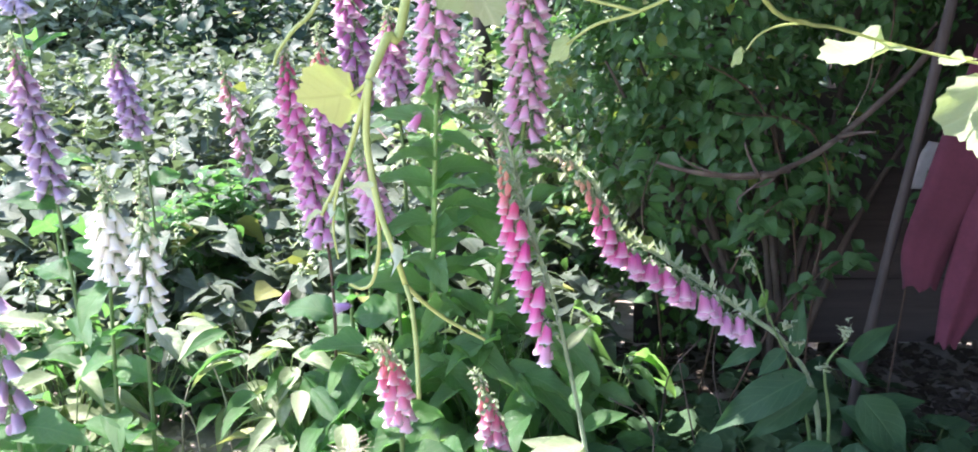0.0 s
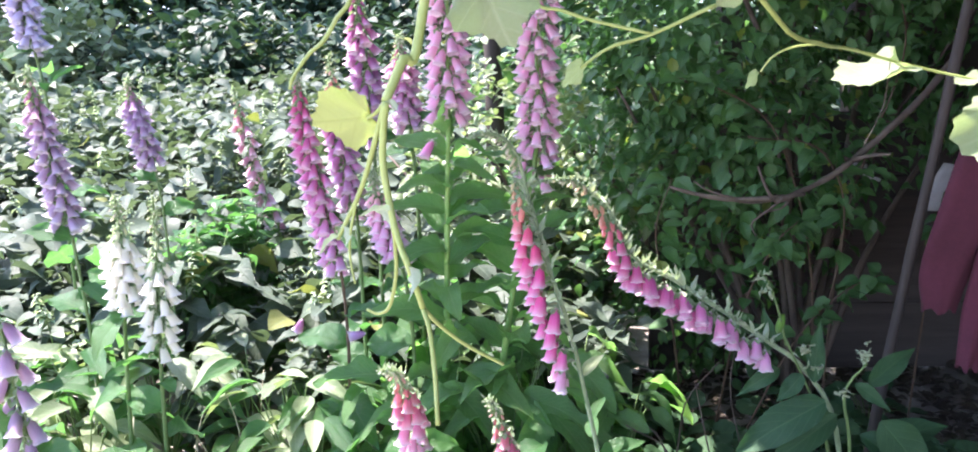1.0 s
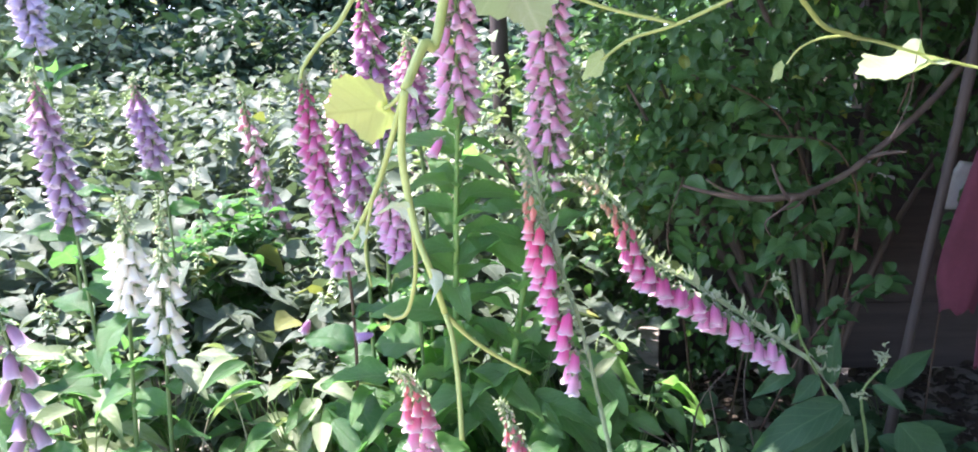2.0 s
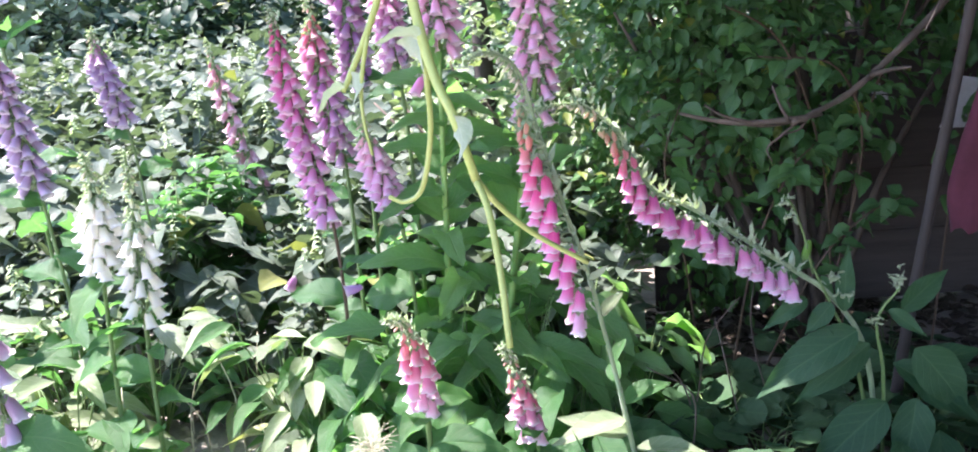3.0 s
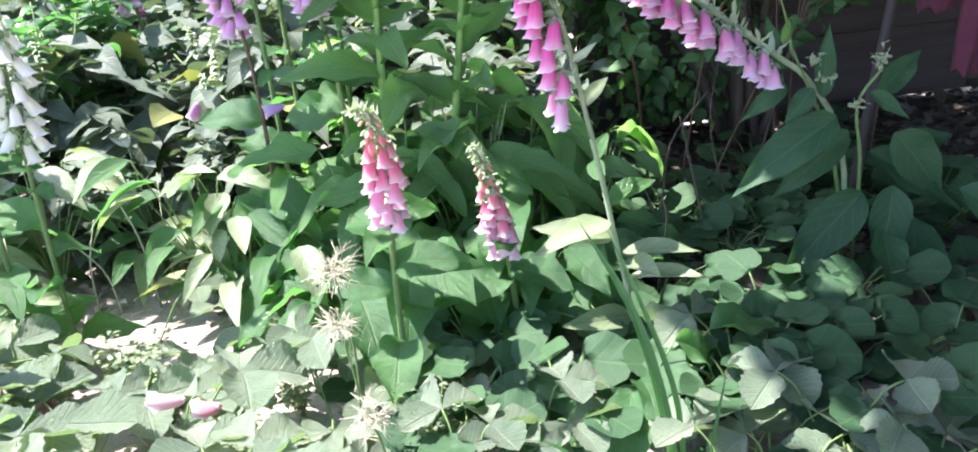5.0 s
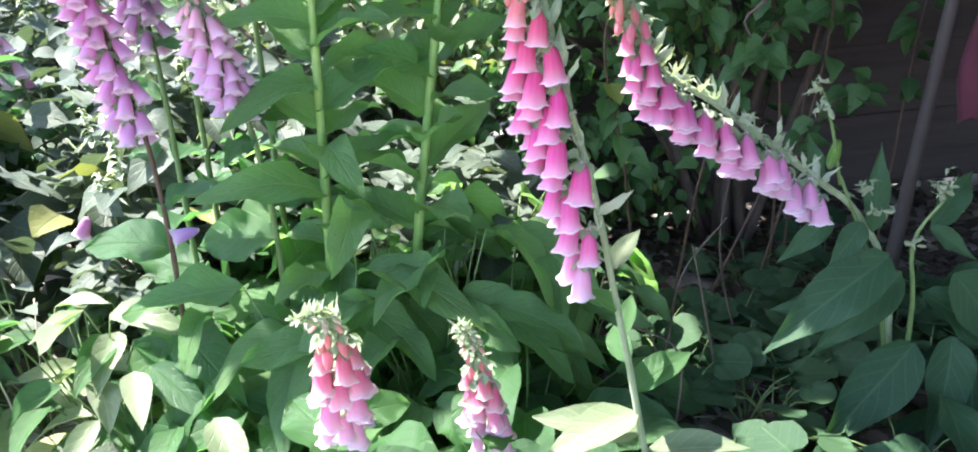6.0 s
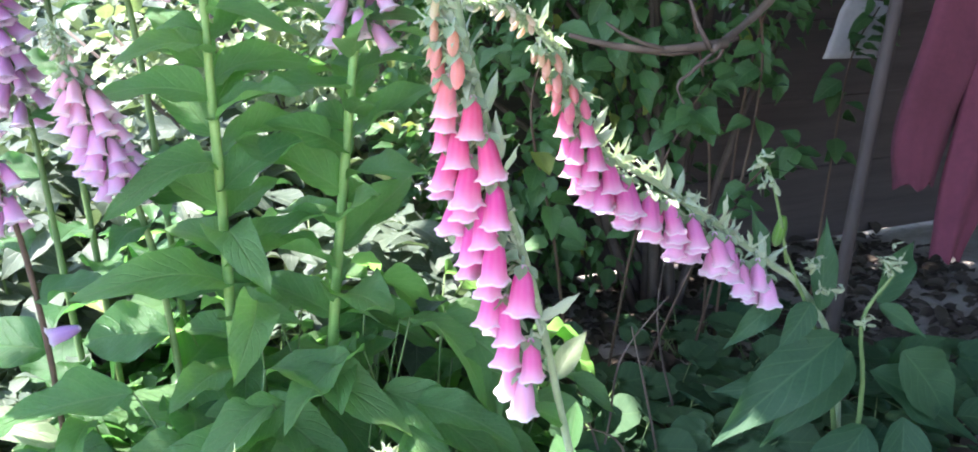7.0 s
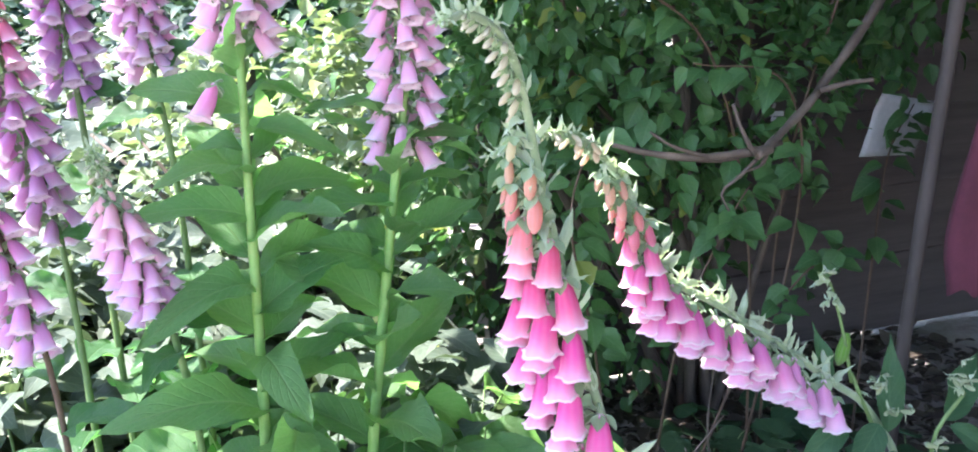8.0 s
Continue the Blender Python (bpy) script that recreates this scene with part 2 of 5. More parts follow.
def rough_material(name, a, b, scale, rough=0.8, relief=0.5, distance=0.004, stretch=(1, 1, 1), c=None, sheen=0.0):
    m, N, L, out = material(name)
    tc = N.new("ShaderNodeTexCoord").outputs["Object"]
    mp = N.new("ShaderNodeMapping")
    mp.inputs["Scale"].default_value = stretch
    L.new(tc, mp.inputs[0])
    big, small = grain(N, L, scale, 5, mp.outputs[0]), grain(N, L, scale * 9, 4, mp.outputs[0])
    f = maths(N, L, "ADD", maths(N, L, "MULTIPLY", big, 0.7), maths(N, L, "MULTIPLY", small, 0.3))
    col = ramped(N, L, f, (0.32, a), (0.68, b)) if c is None else ramped(N, L, f, (0.3, a), (0.5, b), (0.7, c))
    rnd = N.new("ShaderNodeObjectInfo").outputs["Random"]
    col = mixed(N, L, maths(N, L, "MULTIPLY", rnd, 0.3), col, tuple(v * 0.6 for v in a))
    s = N.new("ShaderNodeBsdfPrincipled")
    L.new(col, s.inputs["Base Color"])
    s.inputs["Roughness"].default_value, s.inputs["Sheen Weight"].default_value = rough, sheen
    bump = N.new("ShaderNodeBump")
    bump.inputs["Strength"].default_value, bump.inputs["Distance"].default_value = relief, distance
    L.new(f, bump.inputs["Height"]), L.new(bump.outputs[0], s.inputs["Normal"])
    L.new(s.outputs[0], out.inputs[0])
    return m


FOX = leaf_material("foxglove_leaf", (0.046, 0.148, 0.054), (0.102, 0.250, 0.086), (0.15, 0.28, 0.11), 0.34, 0.56, 8, 0.55, 0.0, 0.55, 0.03)
# Brighter copy of FOX: light on the tall plants put into the colour
LIT_FOX = leaf_material("lit_foxglove_leaf", (0.104, 0.270, 0.094), (0.215, 0.405, 0.158), (0.29, 0.44, 0.22), 0.36, 0.62, 9, 0.9, 0.0, 0.55, 0.03)
BED = leaf_material("bed_leaf", (0.052, 0.086, 0.060), (0.118, 0.164, 0.108), (0.18, 0.23, 0.16), 0.55, 0.28, 6, 0.4, 0.012, 0.34, 0.08)
# Pale leaf copy: sunlit brightness is put into the colour
PALE = leaf_material("sunlit_pale_leaf", (0.135, 0.205, 0.094), (0.255, 0.326, 0.172), (0.35, 0.41, 0.26), 0.40, 0.34, 6, 0.4, 0.02)
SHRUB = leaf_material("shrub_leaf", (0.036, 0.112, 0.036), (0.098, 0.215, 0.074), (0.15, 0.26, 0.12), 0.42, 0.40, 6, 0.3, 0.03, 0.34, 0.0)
# Darker leaf copy: the far hedge's shade is in its colour
SHADED_HEDGE = leaf_material("shaded_hedge_leaf", (0.018, 0.048, 0.028), (0.046, 0.092, 0.052), (0.08, 0.13, 0.08), 0.5, 0.2, 6, 0.3, 0.02, 0.3, 0.0)
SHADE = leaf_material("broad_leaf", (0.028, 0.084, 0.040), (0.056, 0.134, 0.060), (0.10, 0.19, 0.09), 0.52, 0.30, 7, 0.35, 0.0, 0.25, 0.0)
COVER = leaf_material("cover_leaf", (0.026, 0.072, 0.036), (0.060, 0.130, 0.058), (0.09, 0.17, 0.07), 0.56, 0.27, 5, 0.3, 0.0, 0.2, 0.0)
BERRY = leaf_material("strawberry_leaf", (0.075, 0.155, 0.075), (0.270, 0.375, 0.225), (0.40, 0.49, 0.34), 0.36, 0.32, 9, 1.0, 0.0)
VINE = leaf_material("vine_leaf", (0.27, 0.36, 0.18), (0.37, 0.46, 0.26), (0.46, 0.53, 0.34), 0.38, 0.42, 5, 0.5, 0.0)
# Backlit glow of the one young leaf, put into a bright yellow
BACKLIT_LEAF = leaf_material("backlit_young_vine_leaf", (0.56, 0.60, 0.20), (0.70, 0.72, 0.32), (0.52, 0.54, 0.18), 0.45, 0.72, 5, 0.5, 0.0)
GREEN_SEPAL = leaf_material("calyx_sepal", (0.20, 0.30, 0.17), (0.33, 0.43, 0.28), (0.38, 0.47, 0.33), 0.6, 0.35, 5, 0.2, 0.0, 0.4, 0.3)
SEPAL = leaf_material("sepal", (0.28, 0.37, 0.25), (0.47, 0.55, 0.42), (0.54, 0.60, 0.48), 0.6, 0.35, 5, 0.2, 0.0, 0.4, 0.4)
DRY = rough_material("dry_leaf", (0.24, 0.19, 0.13), (0.50, 0.44, 0.34), 30, 0.85, 0.4, 0.002, c=(0.36, 0.32, 0.25))
PETAL, THROAT = petal_material("petal", False), petal_material("throat", True)
# Brighter stem copy: light through the two tall stems is in its colour
LIT_STEM = rough_material("lit_green_stem", (0.16, 0.33, 0.07), (0.28, 0.44, 0.13), 60, 0.6, 0.25, 0.001)
STEM = rough_material("green_stem", (0.09, 0.17, 0.05), (0.17, 0.26, 0.09), 60, 0.6, 0.25, 0.001)
WOOLLY_STEM = rough_material("woolly_stem", (0.17, 0.26, 0.12), (0.31, 0.39, 0.22), 60, 0.7, 0.3, 0.001, sheen=0.3)
BROWN_STEM = rough_material("brown_stem", (0.06, 0.035, 0.022), (0.13, 0.085, 0.05), 60, 0.7, 0.35, 0.001)
SHOOT = rough_material("vine_shoot", (0.26, 0.34, 0.08), (0.40, 0.48, 0.16), 60, 0.5, 0.2, 0.0006)
BARK = rough_material("bark", (0.060, 0.045, 0.036), (0.155, 0.12, 0.092), 26, 0.85, 0.7, 0.004, (1, 1, 0.4))
SOIL = rough_material("soil", (0.18, 0.155, 0.13), (0.36, 0.325, 0.285), 7, 0.95, 1.0, 0.02, c=(0.50, 0.465, 0.42))
# Dark scraps that stand in for shade on the right-hand soil
SHADE_LITTER = rough_material("dark_shade_litter", (0.030, 0.024, 0.017), (0.075, 0.058, 0.040), 30, 0.9, 0.4, 0.002)
STONE = rough_material("pebble", (0.22, 0.20, 0.18), (0.46, 0.43, 0.38), 40, 0.8, 0.4, 0.002)
BOARD = rough_material("weathered_board", (0.046, 0.037, 0.033), (0.092, 0.075, 0.066), 9, 0.85, 0.5, 0.003, (0.25, 1, 4))
POLE = rough_material("pole_wood", (0.026, 0.021, 0.018), (0.065, 0.050, 0.042), 24, 0.8, 0.4, 0.002, (1, 1, 0.2))
CLOTH = rough_material("red_cloth", (0.060, 0.011, 0.021), (0.104, 0.022, 0.040), 14, 0.95, 0.35, 0.002)
PAPER = rough_material("white_sheet", (0.42, 0.42, 0.42), (0.66, 0.655, 0.64), 12, 0.7, 0.3, 0.002)
PLASTER = rough_material("pale_render", (0.13, 0.125, 0.115), (0.20, 0.19, 0.175), 3, 0.9, 0.4, 0.004)

# ---- ground ----
def ground_height(x, y):
    return 0.022 * noise.noise((x * 2.3, y * 2.3, 0.3)) + 0.010 * noise.noise((x * 9, y * 9, 1.7)) - 0.01


def make_ground():
    xs = sorted({round(v, 3) for v in np.concatenate([np.linspace(-2.2, 2.0, 64), [-3, -5, -9, -16, -30, -60, 3, 5, 9, 16, 30, 60]])})
    ys = sorted({round(v, 3) for v in np.concatenate([np.linspace(-0.5, 4.0, 68), [-1.5, -4, -9, -16, -30, -60, 5, 7, 10, 16, 30, 60]])})
    verts = [(x, y, ground_height(x, y)) for y in ys for x in xs]
    w = len(xs)
    faces = [(j * w + i, j * w + i + 1, (j + 1) * w + i + 1, (j + 1) * w + i) for j in range(len(ys) - 1) for i in range(w - 1)]
    tagged(new("ground", mesh_of("ground", verts, faces, [SOIL])), "dry crumbly brown garden soil under the flower bed", "ground", kind="structure")


make_ground()

# ---- leaf stock, shared by all plants ----
FOX_T = [leaf_shape(0.54, 0.44, 8, 16, 0.16, d, 0.075, 0.0, tip=0.80, seed=i) for i, d in enumerate((0.25, 0.45, 0.65, 0.35, 0.85, 0.55))]
TALL_T = [leaf_shape(0.37, 0.42, 8, 16, 0.20, d, 0.06, 0.02, tip=0.6, seed=30 + i) for i, d in enumerate((0.15, 0.45, 0.75, 0.3, 0.9, 0.6))]
LANCE_T = [leaf_shape(0.34, 0.40, 4, 8, 0.25, d, 0.02, seed=10 + i) for i, d in enumerate((0.1, 0.3, 0.5))]
BROAD_T = [leaf_shape(0.42, 0.36, 8, 16, 0.14, d, 0.035, 0.008, tip=1.15, seed=20 + i) for i, d in enumerate((0.06, 0.14, 0.22))]
SMALL_T = [leaf_shape(0.56, 0.42, 2, 5, 0.18, d, 0.02, seed=30 + i) for i, d in enumerate((0.1, 0.3, 0.5))]
BLADE_T = [leaf_shape(0.62, 0.40, 4, 6, 0.15, d, 0.04, 0.05, seed=40 + i) for i, d in enumerate((0.1, 0.3, 0.55))]
ROUND_T = [round_leaf(18, 3, 0, 0, 0.10, 0.6, 0.02, seed=i) for i in range(3)]
GRAPE_T = [round_leaf(40, 4, 5, 0.20, c, 0.75, 0.05, seed=5 + i) for i, c in enumerate((0.10, 0.22, 0.3))]
SERRATE_T = [leaf_shape(0.76, 0.58, 6, 18, 0.26, d, 0.035, 0.055, tip=0.46, seed=60 + i) for i, d in enumerate((0.05, 0.2))]


def stock(name, shapes, mat):
    return [mesh_of(name, v.tolist(), f, [mat], u) for v, f, u in shapes]


FOX_M, LANCE_M, BROAD_M = stock("leaf", FOX_T, FOX), stock("leaf", LANCE_T, FOX), stock("leaf", BROAD_T, SHADE)
TALL_M = stock("leaf", TALL_T, LIT_FOX)
SUNNY_M = stock("leaf", LANCE_T, PALE)
ROUND_M, GRAPE_M, SERRATE_M = stock("leaf", ROUND_T, COVER), stock("leaf", GRAPE_T, VINE), stock("leaflet", SERRATE_T, BERRY)
BRACT_M = stock("bract", [leaf_shape(0.36, 0.34, 4, 8, 0.3, d, 0.08, seed=70 + i) for i, d in enumerate((-0.55, 0.7))], SEPAL)
SHRUB_M = stock("leaf", BLADE_T, SHRUB)


def bell_mesh(seed, openness=1.0):
    """A foxglove bell, one unit long, hanging down from the origin, with a lobed lip and an inner wall."""
    rng = random.Random(seed)
    bend = rng.uniform(0.05, 0.14)
    n = 20
    prof = [(0.0, 0.07), (0.06, 0.125), (0.17, 0.172), (0.34, 0.222), (0.56, 0.262), (0.78, 0.284), (0.90, 0.294), (0.97, 0.306 + 0.040 * openness), (1.0, 0.308 + 0.085 * openness)]
    verts, uvs, faces, slots = [], [], [], []

    def wall(shrink, last):
        start = len(verts)
        for j in range(last):
            h, r = prof[j]
            r = max(0.02, r - shrink)
            for k in range(n):
                a = 2 * math.pi * k / n
                rim = smoothstep(0.75, 1.0, h)
                lobe = math.cos(5 * a + 0.4) * rim
                low = (0.5 + 0.5 * math.sin(a)) * rim
                rr = r * (1 + 0.11 * lobe + 0.10 * low) * (1 + 0.045 * math.sin(3 * a + seed) + 0.03 * math.sin(2 * a + 2.1 * seed))
                z = -h - 0.06 * abs(math.cos(2.5 * a + 0.2)) * rim * openness - 0.09 * low * openness + (0.02 if shrink else 0)
                verts.append((rr * math.cos(a), rr * math.sin(a) * 0.92 + bend * h * h, z))
                uvs.append((k / n if k <= n // 2 else 1 - k / n, h))
        return start

    o = wall(0.0, len(prof))
    i = wall(0.018, len(prof))
    for start, flip, slot in ((o, False, 0), (i, True, 1)):
        for j in range(len(prof) - 1):
            for k in range(n):
                a, b = start + j * n + k, start + j * n + (k + 1) % n
                f = (a, a + n, b + n, b)
                faces.append(tuple(reversed(f)) if flip else f)
                slots.append(slot)
    e = (len(prof) - 1) * n
    for k in range(n):
        a, b = k, (k + 1) % n
        faces.append((o + e + a, i + e + a, i + e + b, o + e + b))
        slots.append(0)
    faces.append(tuple(o + k for k in range(n)))
    slots.append(0)
    return mesh_of("bell", verts, faces, [PETAL, THROAT], uvs, slots)


def bud_mesh(seed):
    """A closed bud: a hanging teardrop."""
    prof = [(0.0, 0.08), (0.15, 0.15), (0.4, 0.20), (0.65, 0.215), (0.85, 0.165), (1.0, 0.05)]
    n = 10
    verts = [(r * math.cos(6.2832 * k / n), r * math.sin(6.2832 * k / n) * 0.85 + 0.1 * h * h, -h) for h, r in prof for k in range(n)]
    uvs = [(k / n, h * 0.8) for h, r in prof for k in range(n)]
    faces = [(j * n + k, (j + 1) * n + k, (j + 1) * n + (k + 1) % n, j * n + (k + 1) % n) for j in range(len(prof) - 1) for k in range(n)]
    faces += [tuple(range(n)), tuple(reversed(range((len(prof) - 1) * n, len(prof) * n)))]
    return mesh_of("bud", verts, faces, [PETAL], uvs)


def calyx_mesh():
    """Five green sepals clasping the base of a bell, with a short stalk."""
    tv, tf, tu = leaf_shape(0.80, 0.42, 4, 5, 0.25, -0.25, 0.0, seed=3)
    V, F, U = [], [], []
    for k in range(5):
        a = 2 * math.pi * k / 5
        m = Matrix.Rotation(a, 4, "Z") @ turned((0.035, 0, 0.01), (0.74, 0, -1), (1, 0, 0.5), 0.36)
        A = np.array(m)
        F += [tuple(i + len(V) for i in f) for f in tf]
        V += (tv @ A[:3, :3].T + A[:3, 3]).tolist()
        U += tu.tolist()
    v, f = tube([Vector((0, 0, -0.02)), Vector((0, -0.06, 0.10)), Vector((0, -0.16, 0.16))], 0.045, 0.03, 6)
    F += [tuple(i + len(V) for i in g) for g in f]
    V += [tuple(p) for p in v]
    U += [(0.5, 0.5)] * len(v)
    return mesh_of("calyx", V, F, [GREEN_SEPAL], U)


BELLS = [bell_mesh(s, o) for s, o in ((1, 1.0), (2, 0.8), (3, 1.15), (4, 0.55), (5, 0.9))]
BUDS = [bud_mesh(s) for s in range(2)]
CALYX = calyx_mesh()

MAGENTA, CORAL, LILAC, MAUVE = (0.80, 0.11, 0.43), (0.80, 0.33, 0.31), (0.64, 0.35, 0.58), (0.56, 0.37, 0.56)
PINK, ROSE, LAVENDER, WHITE = (0.88, 0.40, 0.68), (0.78, 0.13, 0.30), (0.62, 0.60, 0.82), (0.98, 0.98, 0.89)
PALE_BUD = (0.68, 0.64, 0.50)


def blend(stops, f):
    for (a, ca), (b, cb) in zip(stops, stops[1:]):
        if f <= b:
            k = (f - a) / max(1e-6, b - a)
            return tuple(u + (v - u) * max(0.0, k) for u, v in zip(ca, cb))
    return stops[-1][1]


def bloom(parent, place, facing, size, colour, rng, tilt=28, young=0.0):
    """One hanging bell, its calyx and its bract."""
    roll = math.atan2(facing.y, facing.x) - math.pi / 2
    m = Matrix.Translation(place) @ Matrix.Rotation(roll, 4, "Z") @ Matrix.Rotation(radians(tilt + rng.uniform(-7, 7)), 4, "X") @ Matrix.Rotation(radians(rng.uniform(-8, 8)), 4, "Y")
    if young > 0.5:
        me, name = BUDS[rng.randrange(2)], "bud"
    else:
        me, name = BELLS[3] if young > 0.15 else rng.choice(BELLS[:3] + BELLS[4:]), "bell"
    ob = part(name, me, parent, m @ Matrix.Scale(size, 4))
    ob.color = (*colour, 1)
    part("calyx", CALYX, ob, Matrix.Scale(1.15 + 0.5 * young, 4), local=True)
    return ob


def foxglove(base, stem, bloom_from, bloom_to, count, size, stops, label, rng_seed, spread=0.012, tilt=30, around=math.pi,
             front=(0.0, -1.0), leaves=(), stem_mat=None, r0=0.0050, r1=0.0020, tip_buds=12, young_from=0.78, bracts=1.0, sag=1.0, bract_up=0.6, bract_size=1.0, blades=None, hang=0.004):
    """A foxglove: stem through the given places, bells between two shares of its length, buds to the tip, leaves below.
    stops: bell colours from the oldest to the youngest. leaves: rows of (share, length, angle, drop)."""
    rng = random.Random(rng_seed)
    fox = thing("foxglove", base, label, "foxglove", "foxgloves in the bed")
    line = spline(stem, 44)
    v, f = tube(line, r0, r1, 8, 0.06, rng)
    part("stem", mesh_of("stem", v, f, [stem_mat or STEM]), fox)
    heading = math.atan2(front[1], front[0])

    def on(s):
        i = min(int(s * 43), 42)
        k = s * 43 - i
        return line[i].lerp(line[i + 1], k), (line[i + 1] - line[i]).normalized()

    for i in range(count):
        f = i / max(1, count - 1)
        s = bloom_from + (bloom_to - bloom_from) * f
        p, way = on(s)
        a = heading + around * (((i * 0.618) % 1.0) * 2 - 1) + rng.uniform(-0.25, 0.25)
        facing = Vector((math.cos(a), math.sin(a), 0))
        young = max(0.0, (f - young_from) / max(1e-3, 1 - young_from))
        here = size * (1 - 0.52 * young ** 1.2) * rng.uniform(0.92, 1.08)
        bloom(fox, p + facing * spread * (1 - 0.5 * young) - Vector((0, 0, hang * rng.uniform(0.6, 1.3))), facing, here, blend(stops, f), rng, tilt * (1 - 0.4 * young), young)
        for more in range(int(bracts + rng.random())):
            up = Vector((facing.x, facing.y, 0.3)) * rng.uniform(0.4, 0.9) + Vector((rng.uniform(-.75, .75), rng.uniform(-.75, .75), bract_up + rng.uniform(-.35, .35)))
            part("bract", BRACT_M[rng.randrange(2)], fox, turned(p + facing * 0.003, up, -facing + Vector((0, 0, 0.4)), bract_size * rng.uniform(0.011, 0.026) * (1 - 0.3 * young)))
    for i in range(tip_buds):
        f = (i + 1) / tip_buds
        s = min(0.995, bloom_to + (0.995 - bloom_to) * f)
        p, way = on(s)
        a = heading + around * (((i * 0.618) % 1.0) * 2 - 1)
        facing = Vector((math.cos(a), math.sin(a), 0))
        here = size * (0.42 - 0.24 * f)
        ob = part("bud", BUDS[i % 2], fox, Matrix.Translation(p + facing * 0.006) @ Matrix.Rotation(a - math.pi / 2, 4, "Z") @ Matrix.Rotation(radians(30 + 40 * f), 4, "X") @ Matrix.Scale(here, 4))
        ob.color = (*blend(((0, stops[-1][1]), (0.3, PALE_BUD), (1, (0.50, 0.57, 0.42))), f), 1)
        part("calyx", CALYX, ob, Matrix.Scale(1.5, 4), local=True)
        for k in range(2):
            b = a + rng.uniform(-1.5, 1.5)
            part("bract", BRACT_M[k], fox, turned(p, (math.cos(b), math.sin(b), rng.uniform(0.1, 0.9)), (0, 0, 1), rng.uniform(0.008, 0.014)))
    for s, length, angle, drop in leaves:
        p, way = on(s)
        a = radians(angle)
        out = Vector((math.cos(a), math.sin(a), drop))
        part("leaf", rng.choice(blades or FOX_M), fox, turned(p, out, Vector((0, -0.65, 1)) + 0.5 * Vector((rng.uniform(-1, 1), rng.uniform(-1, 1), 0)), length * rng.uniform(0.8, 1.15), rng.uniform(0.9, 1.2)))
    return fox


def whorl(n, low, high, big, small, seed, rise=0.5, skew=0.0):
    """Leaves spiralling up a stem: rows of (share, length, angle, rise)."""
    rng = random.Random(seed)
    return [(low + (high - low) * i / max(1, n - 1), big + (small - big) * (i / max(1, n - 1)) ** 1.3 * rng.uniform(0.85, 1.1), skew + i * 137.5 + rng.uniform(-20, 20), rise + rng.uniform(-0.35, 0.35)) for i in range(n)]


def paler(stops, k=0.3):
    return tuple((f, tuple(v + (w - v) * k for v, w in zip(c, (0.92, 0.79, 0.87)))) for f, c in stops)


PINKS = paler(((0, PINK), (0.5, (0.88, 0.34, 0.60)), (1, (0.86, 0.32, 0.54))), 0.42)
MAIN = ((0, (0.80, 0.62, 0.74)), (0.09, (0.78, 0.18, 0.48)), (0.45, MAGENTA), (0.68, ROSE), (0.80, CORAL), (0.92, (0.76, 0.42, 0.30)), (1, (0.62, 0.56, 0.34)))
MAUVES = paler(((0, MAUVE), (0.7, (0.52, 0.34, 0.60)), (1, (0.60, 0.22, 0.42))), 0.1)
NODDING = ((0, (0.84, 0.56, 0.72)), (0.35, (0.78, 0.30, 0.52)), (0.6, (0.74, 0.20, 0.34)), (1, CORAL))

# the two tall plants in the middle of the bed, with large leaves all up their stems
foxglove((-0.02, 1.77, 0), [(-0.02, 1.77, -0.02), (0.0, 1.77, 0.25), (0.030, 1.765, 0.45), (0.055, 1.765, 0.593), (0.076, 1.77, 0.70), (0.079, 1.77, 0.80), (0.080, 1.77, 0.90), (0.083, 1.775, 1.0), (0.088, 1.78, 1.10)],
         0.43, 0.93, 80, 0.0312, PINKS, "tall foxglove with dense pink bells on a leafy green stem", 1, 0.019, 28, leaves=whorl(34, 0.05, 0.45, 0.155, 0.090, 1, 0.7), blades=TALL_M, stem_mat=LIT_STEM, r0=0.0072, young_from=0.85, bracts=0.3)
pink_fox = foxglove((-0.125, 1.78, 0), [(-0.125, 1.78, -0.02), (-0.112, 1.78, 0.25), (-0.102, 1.775, 0.45), (-0.096, 1.77, 0.605), (-0.090, 1.77, 0.742), (-0.087, 1.77, 0.86), (-0.085, 1.77, 0.97), (-0.08, 1.77, 1.08)],
         0.60, 0.93, 58, 0.0312, PINKS, "tall foxglove with hanging pink bells and broad leaves", 2, 0.019, 28, leaves=whorl(38, 0.05, 0.57, 0.155, 0.090, 2, 0.7), blades=TALL_M, stem_mat=LIT_STEM, r0=0.0072, young_from=0.85, bracts=0.3)
bloom(pink_fox, Vector((-0.118, 1.745, 0.715)), Vector((-1.0, -0.3, 0)), 0.036, PINK, random.Random(2), 22)
